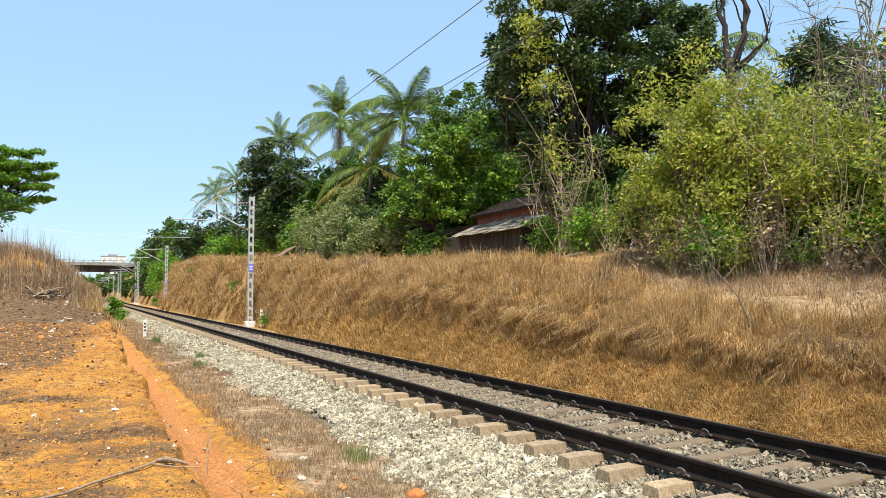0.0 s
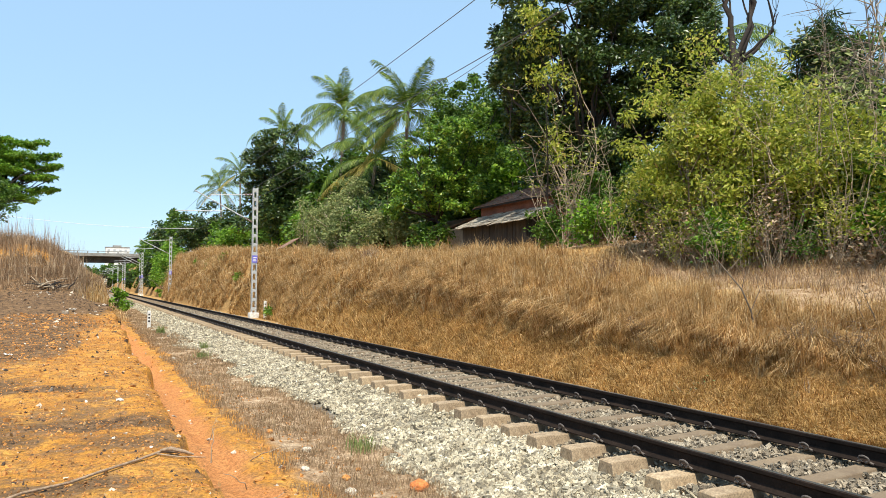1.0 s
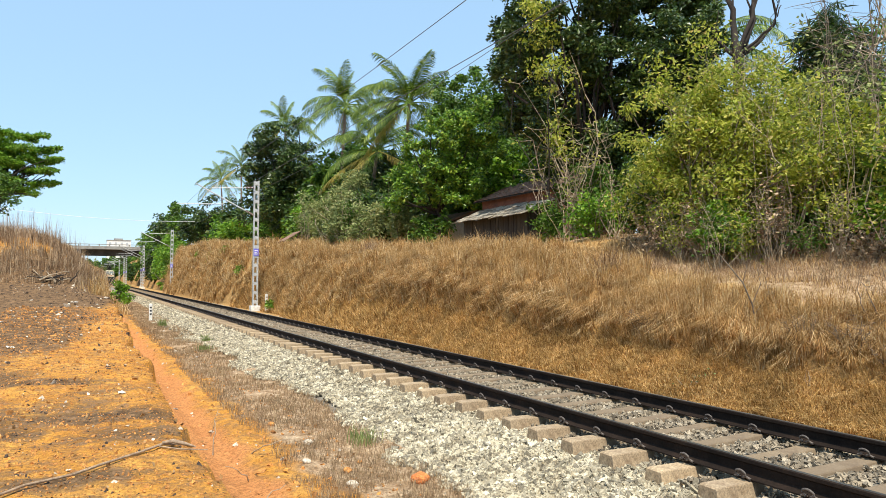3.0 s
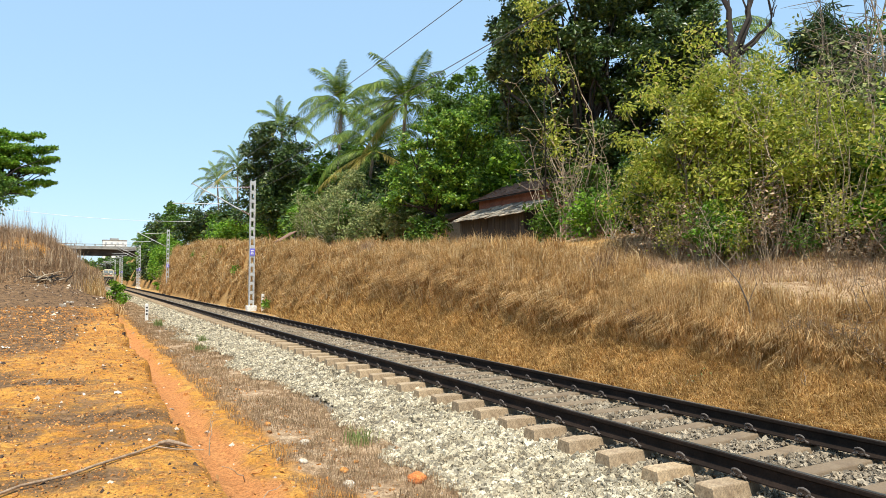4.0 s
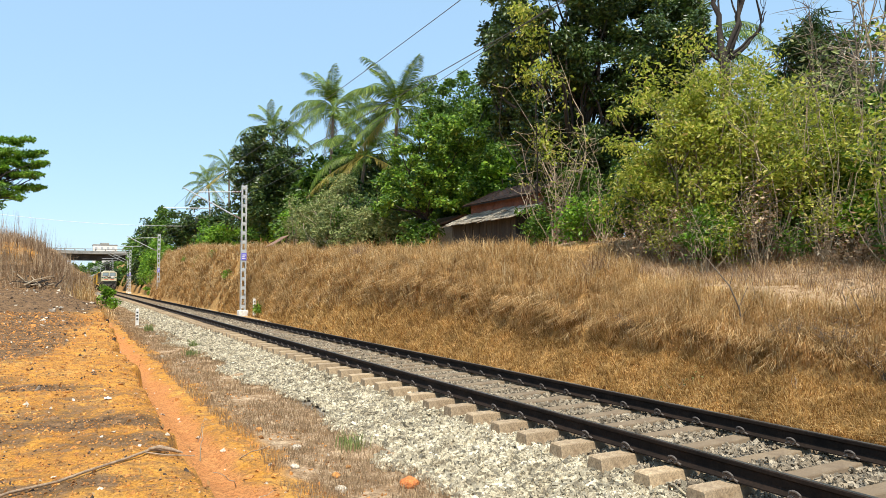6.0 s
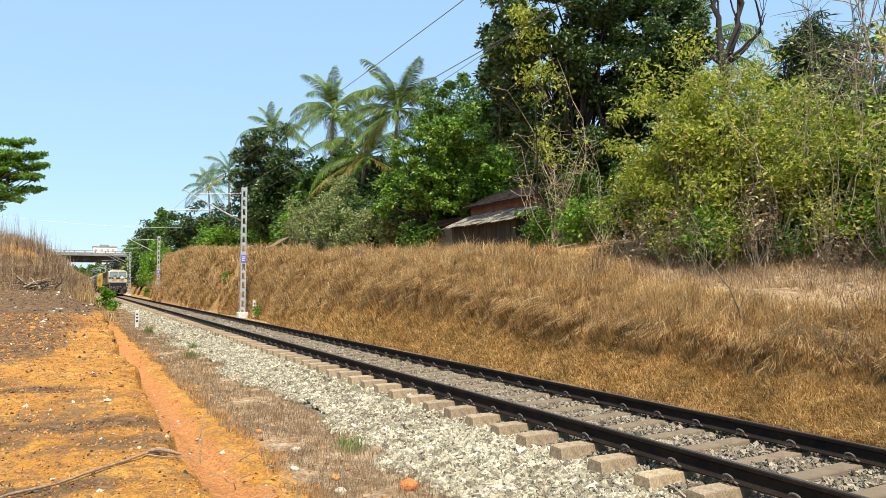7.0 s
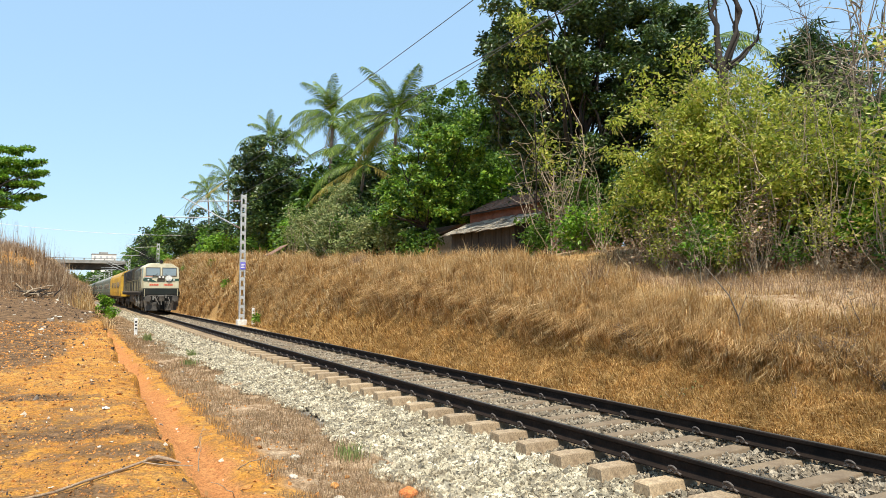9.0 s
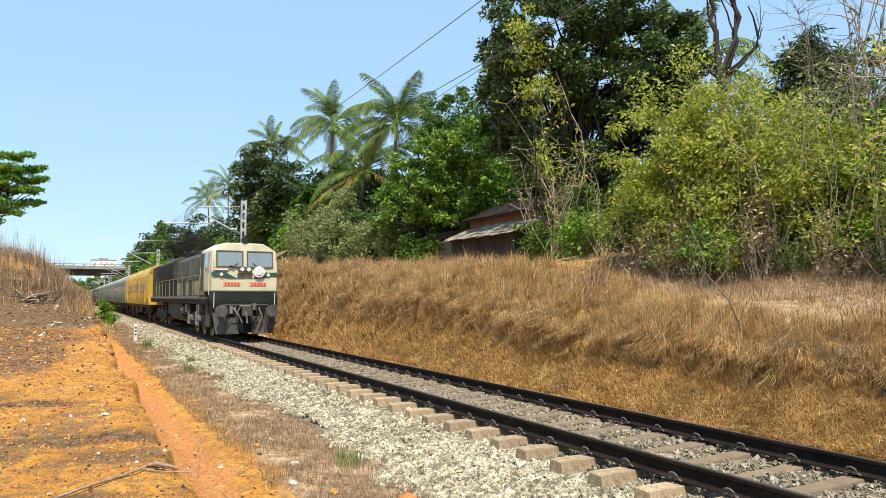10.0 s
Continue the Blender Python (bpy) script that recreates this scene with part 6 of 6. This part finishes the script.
single_stone("laterite_lump", -3.06, 6.75, 0.09, surface("fresh_laterite", ((0.3, (0.5, 0.13, 0.03)), (0.7, (0.62, 0.22, 0.06))), 5, 40, 0.9), 3, "bright orange laterite lump on the verge")
for k, (x, y, s) in enumerate(((-3.7, 7.0, 0.06), (-3.55, 7.6, 0.05), (-3.85, 8.2, 0.05), (-3.3, 7.9, 0.035), (-3.6, 9.0, 0.06), (-3.8, 10.2, 0.05))):
    single_stone("fallen_stone", x, y, s, CLOD if k % 2 else PALE_CLOD, 20 + k, "stone lying in the withered verge")
for k, (x, y, s) in enumerate(((9.0, 14.9, 0.2), (9.3, 11.6, 0.16), (10.4, 9.2, 0.2))):
    single_stone("laterite_block", x, y, s, REDWALL, 40 + k, "reddish laterite block under the trees", (0.7, 0.7, 1.2))

# fallen branch on the clay
px = [(-5.28, 7.95), (-5.46, 7.9), (-5.72, 7.63), (-6.02, 7.3), (-6.27, 7.06), (-6.62, 6.86), (-7.02, 6.5), (-7.5, 6.15)]
v, f = tubes([[(a, b, float(ground_z(a, b)) + 0.03 + 0.012 * math.sin(3 * i), 0.014 - 0.0003 * i) for i, (a, b) in enumerate(px)],
              [(-5.46, 7.9, 0.07, 0.014), (-5.36, 7.88, 0.085, 0.022), (-5.24, 7.85, 0.05, 0.02), (-5.14, 7.8, 0.02, 0.008)], [(-5.5, 7.86, 0.05, 0.008), (-5.3, 7.72, 0.03, 0.007), (-5.05, 7.62, 0.02, 0.005)]], 8)
branch = tagged(new("fallen_branch", mesh_from("fallen_branch", v, f, surface("dry_stick", ((0.3, (0.2, 0.13, 0.08)), (0.7, (0.4, 0.29, 0.19))), 6, 40, 0.85, bump=0.4, dist=0.004), True)), "long dry bent branch lying on the clay", "branch")
# thin twigs standing and lying by the ditch
for k, (x, y, dx, dy, h) in enumerate(((-4.75, 9.2, 0.05, 0.1, 0.4), (-4.55, 8.0, -0.3, -0.25, 0.25), (-4.35, 8.9, 0.35, -0.4, 0.22), (-4.9, 6.8, 0.5, 0.2, 0.12), (-4.6, 10.4, 0.1, 0.0, 0.35))):
    z = float(ground_z(x, y))
    v, f = tubes([limb((x, y, z - 0.02), (x + dx, y + dy, z + h), 0.008, 0.003, 700 + k)], 5)
    tagged(new("dry_twig", mesh_from("dry_twig", v, f, PALE_BARK, True)), "thin dry twig beside the ditch", "twig", "twigs by the ditch")

# bits of pale litter and dead leaves
LITTER = plain("pale_litter", (0.62, 0.58, 0.5), 0.8)
DEAD_LEAF = leafy("dead_leaves", ((0.0, (0.16, 0.08, 0.03)), (0.6, (0.32, 0.18, 0.08)), (1.0, (0.5, 0.34, 0.18))), 0.1, 0.8, 0.1)
for k, (x, y, s) in enumerate(((-5.7, 11.3, 0.1), (-7.6, 17.5, 0.12), (-6.95, 26, 0.2), (-7.2, 8.3, 0.05), (-6.3, 7.4, 0.04), (-8.3, 23, 0.14), (-6.6, 31, 0.2))):
    z = float(ground_z(x, y))
    bm = bmesh.new()
    bmesh.ops.create_grid(bm, x_segments=4, y_segments=4, size=s * 0.5)
    for q in bm.verts:
        q.co.z += 0.25 * s * noise.noise(q.co * (3 / s) + Vector((k, 0, 0)))
    bmesh.ops.solidify(bm, geom=bm.faces[:], thickness=0.003)
    me = bpy.data.meshes.new("litter_scrap")
    bm.to_mesh(me), bm.free()
    me.materials.append(LITTER)
    tagged(new("litter_scrap", me), "crumpled pale scrap lying on the clay", "litter", "scraps of litter").matrix_basis = pose(x, y, z + 0.02, 8, 5, 40 * k)
r = np.random.default_rng(9)
x, y = np.concatenate([r.uniform(-9, -3, 500), r.uniform(4.6, 11, 2600)]), np.concatenate([5 + 25 * r.uniform(0, 1, 500) ** 1.6, r.uniform(4, 20, 2600)])
v, f = leaf_cloud(np.stack([x, y, ground_z(x, y) + 0.02], -1), np.full(len(x), 0.055), 10, 0.0, 0.6)
tagged(new("dead_leaves", mesh_from("dead_leaves", v, f, DEAD_LEAF)), "fallen brown leaves on clay and path", "leaves", kind="stuff")

# heap of dead wood and stones at the far end of the platform
heap = base("brushwood_heap", -7.8, 43.5, float(ground_z(-7.8, 43.5)), label="heap of dead branches and rubble at the mound's foot", category="heap")
hr = np.random.default_rng(51)
for k in range(22):
    a, b = hr.normal(0, 0.5, 3) * (1, 0.5, 0), hr.normal(0, 0.6, 3) * (1, 0.5, 0)
    a[2], b[2] = hr.uniform(0, 0.3), hr.uniform(0.1, 0.75)
    v, f = tubes([limb(a, b, hr.uniform(0.03, 0.06), 0.015, 800 + k)], 5)
    under(new("dead_branch", mesh_from("dead_branch", v, f, PALE_BARK if k % 2 else DARK_BARK, True)), heap)

# small plants on the slope, beside the track and in the ditch
stem = [(0, 0, -0.1, 0.018), (-0.03, 0.06, 0.35, 0.016), (-0.12, 0.17, 0.72, 0.013), (-0.26, 0.38, 1.05, 0.01), (-0.36, 0.56, 1.32, 0.004)]
v, f = tubes([stem, [(-0.03, 0.06, 0.35, 0.008), (0.04, -0.06, 0.7, 0.006), (0.02, 0.0, 1.0, 0.003)], [(-0.12, 0.17, 0.72, 0.007), (-0.1, 0.1, 1.0, 0.005), (-0.16, 0.2, 1.25, 0.002)], [(0.0, 0.02, 0.2, 0.007), (0.12, -0.15, 0.55, 0.005), (0.1, -0.1, 0.85, 0.002)]], 6)
tagged(new("bare_sapling", mesh_from("bare_sapling", v, f, BARK, True)), "leafless bent sapling on the grassy slope", "shrub").matrix_basis = pose(3.99, 8.39, float(ground_z(3.99, 8.39)))
bare_shrub("bare_sapling", (4.5, 6.6), 1.0, 0.3, 3, 361, "leafless sapling on the grassy slope", bark=BARK, thick=0.014, sub=5)
bare_shrub("bare_sapling", (3.3, 6.9), 0.35, 0.15, 3, 362, "broken dry stalks on the slope", bark=PALE_BARK, thick=0.008, sub=2)
for k, (x, y, h) in enumerate(((3.75, 7.3, 0.55), (3.9, 6.6, 0.6), (3.8, 5.9, 0.5), (3.7, 10.8, 0.4), (4.0, 5.2, 0.55))):
    bare_shrub("dead_bush", (x, y), h, 0.42, 26, 380 + k, "dense dark-brown dead bush among the grass", bark=BARK, thick=0.007, sub=7, leaves=500, leaf=DEAD_LEAF, size=0.035)
bare_shrub("bare_sapling", (2.65, 8.6), 0.3, 0.25, 4, 363, "small dry weed beside the rail", bark=PALE_BARK, thick=0.006, sub=3, leaves=30, leaf=GREY_LEAF, size=0.05)
for k, (x, y) in enumerate(((-3.0, 8.6), (-3.1, 21.5), (-2.6, 24.5), (-3.2, 33.0))):
    z = float(ground_z(x, y))
    gx2, gy2 = r.normal(x, 0.09, 90), r.normal(y, 0.12, 90)
    pts = np.stack([gx2, gy2, ground_z(gx2, gy2)], -1)
    v, f = blades(pts, r.uniform(0.1, 0.26, 90) * (1 + k * 0.2), np.full(90, 0.5), np.full(90, 0.012 + 0.004 * k), 90 + k)
    tagged(new("grass_tuft", mesh_from("grass_tuft", v, f, GREY_LEAF)), "small greenish grass tuft at the ballast's foot", "grass", "tufts by the ballast")
for k, (x, y, z, w) in enumerate(((4.0, 60, 3.0, 0.5), (3.9, 68, 3.5, 0.6), (3.6, 52, 1.8, 0.35), (3.8, 75, 4.0, 0.5), (3.2, 40.5, 0.9, 0.25))):
    tree("creeper_patch", (x + 0.2, y), [((x, y, float(ground_z(x, y)) + 0.4), (w * 0.5, w * 2, w))], 220, 0.2, BRIGHT_LEAF, BARK, 950 + k, 0.02, "green creeper on the dry grass of the cutting", 0.25, 16, limbs=8, category="creeper", group="creepers on the cutting")
# leafy sprigs standing out of the shrubs on the rim
for k, (x, y, h) in enumerate(((8.2, 46.5, 4.2), (8.6, 42.8, 4.6), (7.6, 38.6, 3.6), (8.0, 50.5, 3.8), (9.0, 36.2, 4.2))):
    bare_shrub("leggy_shrub", (x, y), h, 0.9, 12, 420 + k, "leggy grey-green shrub with upright sprigs", thick=0.025, sub=7, leaves=1100, leaf=GREY_LEAF if k % 2 else MID_LEAF, size=0.17)
# weeds and tussocks along the rim of the cutting
for k in range(26):
    y = 14 + k * 2.7
    x = float(crest_x(np.array(y))) + hr.uniform(0.2, 2.2)
    gx2, gy2 = hr.normal(x, 0.16, 160), hr.normal(y, 0.22, 160)
    pts = np.stack([gx2, gy2, ground_z(gx2, gy2)], -1)
    v, f = blades(pts, hr.uniform(0.35, 0.95, 160), hr.uniform(0.3, 1.3, 160), np.full(160, 0.01 + 0.0004 * y), 990 + k)
    tagged(new("grass_tussock", mesh_from("grass_tussock", v, f, STRAW if k % 3 else STALK)), "tall dry grass tussock on the cutting's rim", "grass", "tussocks on the rim")
# leaning bare tree and dead trunk among the crowns
bare_shrub("bare_tree", (10.6, 22.3), 7.6, 2.3, 6, 370, "pale leaning tree with bare twisted branches", bark=PALE_BARK, thick=0.06, sub=10, lean=(-0.1, 0.22), category="tree", leaves=160, leaf=YELLOW_LEAF, size=0.2)
dead = base("dead_tree", 13.55, 16.9, float(ground_z(13.55, 16.9)) - 0.1, label="dark dead tree with broken upright limbs", category="tree")
fork = 9.6 - dead.location.z
v, f = tubes([limb((0, 0, 0), (0, 0, fork), 0.24, 0.17, 371, 0.03)], 8)
under(new("trunk", mesh_from("trunk", v, f, DARK_BARK, True)), dead)
for k, (dx, dy, up, r0, r1) in enumerate(((-0.2, 0.25, 3.2, 0.13, 0.06), (0.25, -0.1, 3.6, 0.14, 0.05), (0.75, -0.6, 2.3, 0.09, 0.02), (-0.4, 0.5, 1.0, 0.08, 0.03), (1.1, -0.9, 1.5, 0.06, 0.012), (0.05, 0.3, 4.2, 0.08, 0.02))):
    side_limb = limb((0, 0, fork - 0.2), (dx, dy, fork + up), r0, r1, 372 + k, 0.13, 9)
    tip = side_limb[-2, :3]
    v, f = tubes([side_limb, limb(side_limb[4, :3], tip + (0.4 * (-1) ** k, 0.2, 0.3), r1 * 0.7, 0.01, 390 + k), limb(side_limb[5, :3], tip + (-0.3, -0.4, 0.5), r1 * 0.6, 0.01, 395 + k)], 7)
    under(new("broken_limb", mesh_from("broken_limb", v, f, DARK_BARK, True)), dead)
bare_shrub("bare_tree", (14.0, 12.6), 9.4, 2.2, 9, 372, "tall grey leafless tree above the thicket", bark=BARK, thick=0.055, sub=16, category="tree")
bare_shrub("bare_tree", (12.9, 11.4), 8.6, 2.0, 10, 374, "tall grey leafless tree above the thicket", bark=PALE_BARK, thick=0.045, sub=18, category="tree", leaves=260, leaf=GREY_LEAF)
bare_shrub("bare_tree", (13.6, 13.9), 8.4, 1.5, 9, 375, "tall grey leafless tree above the thicket", bark=BARK, thick=0.03, sub=24, category="tree")
bare_shrub("bare_tree", (13.4, 9.6), 8.2, 1.9, 10, 376, "tall grey leafless tree above the thicket", bark=BARK, thick=0.03, sub=24, category="tree")
bare_shrub("bare_tree", (14.5, 9.8), 9.0, 2.0, 12, 373, "tall grey leafless tree above the thicket", bark=BARK, thick=0.055, sub=16, category="tree")
# ---- what moves ----
SPEED, LAST = 30.0, 29.0


def motions():
    def along(back, z):
        return [(t, pose(0, LAST + back + SPEED * (10 - t), z)) for t in (0.0, 5.0, 10.0)]

    walk(loco, along(0.0, 0.184))
    walk(smoke, along(0.0, 0.184))
    for k, c in enumerate(coaches):
        walk(c, along(22.95 + 23.5 * k, 0.184))
    # the wheels roll towards the camera; their six spokes look the same every 60 degrees
    steps = 300
    for ws, y, r in WHEELS:
        a = math.degrees(SPEED * 10 / steps / r) - 60
        walk(ws, [(10.0 * i / steps, pose(0, y, r, (a * i) % 360, 0, 0)) for i in range(steps + 1)])


motions()
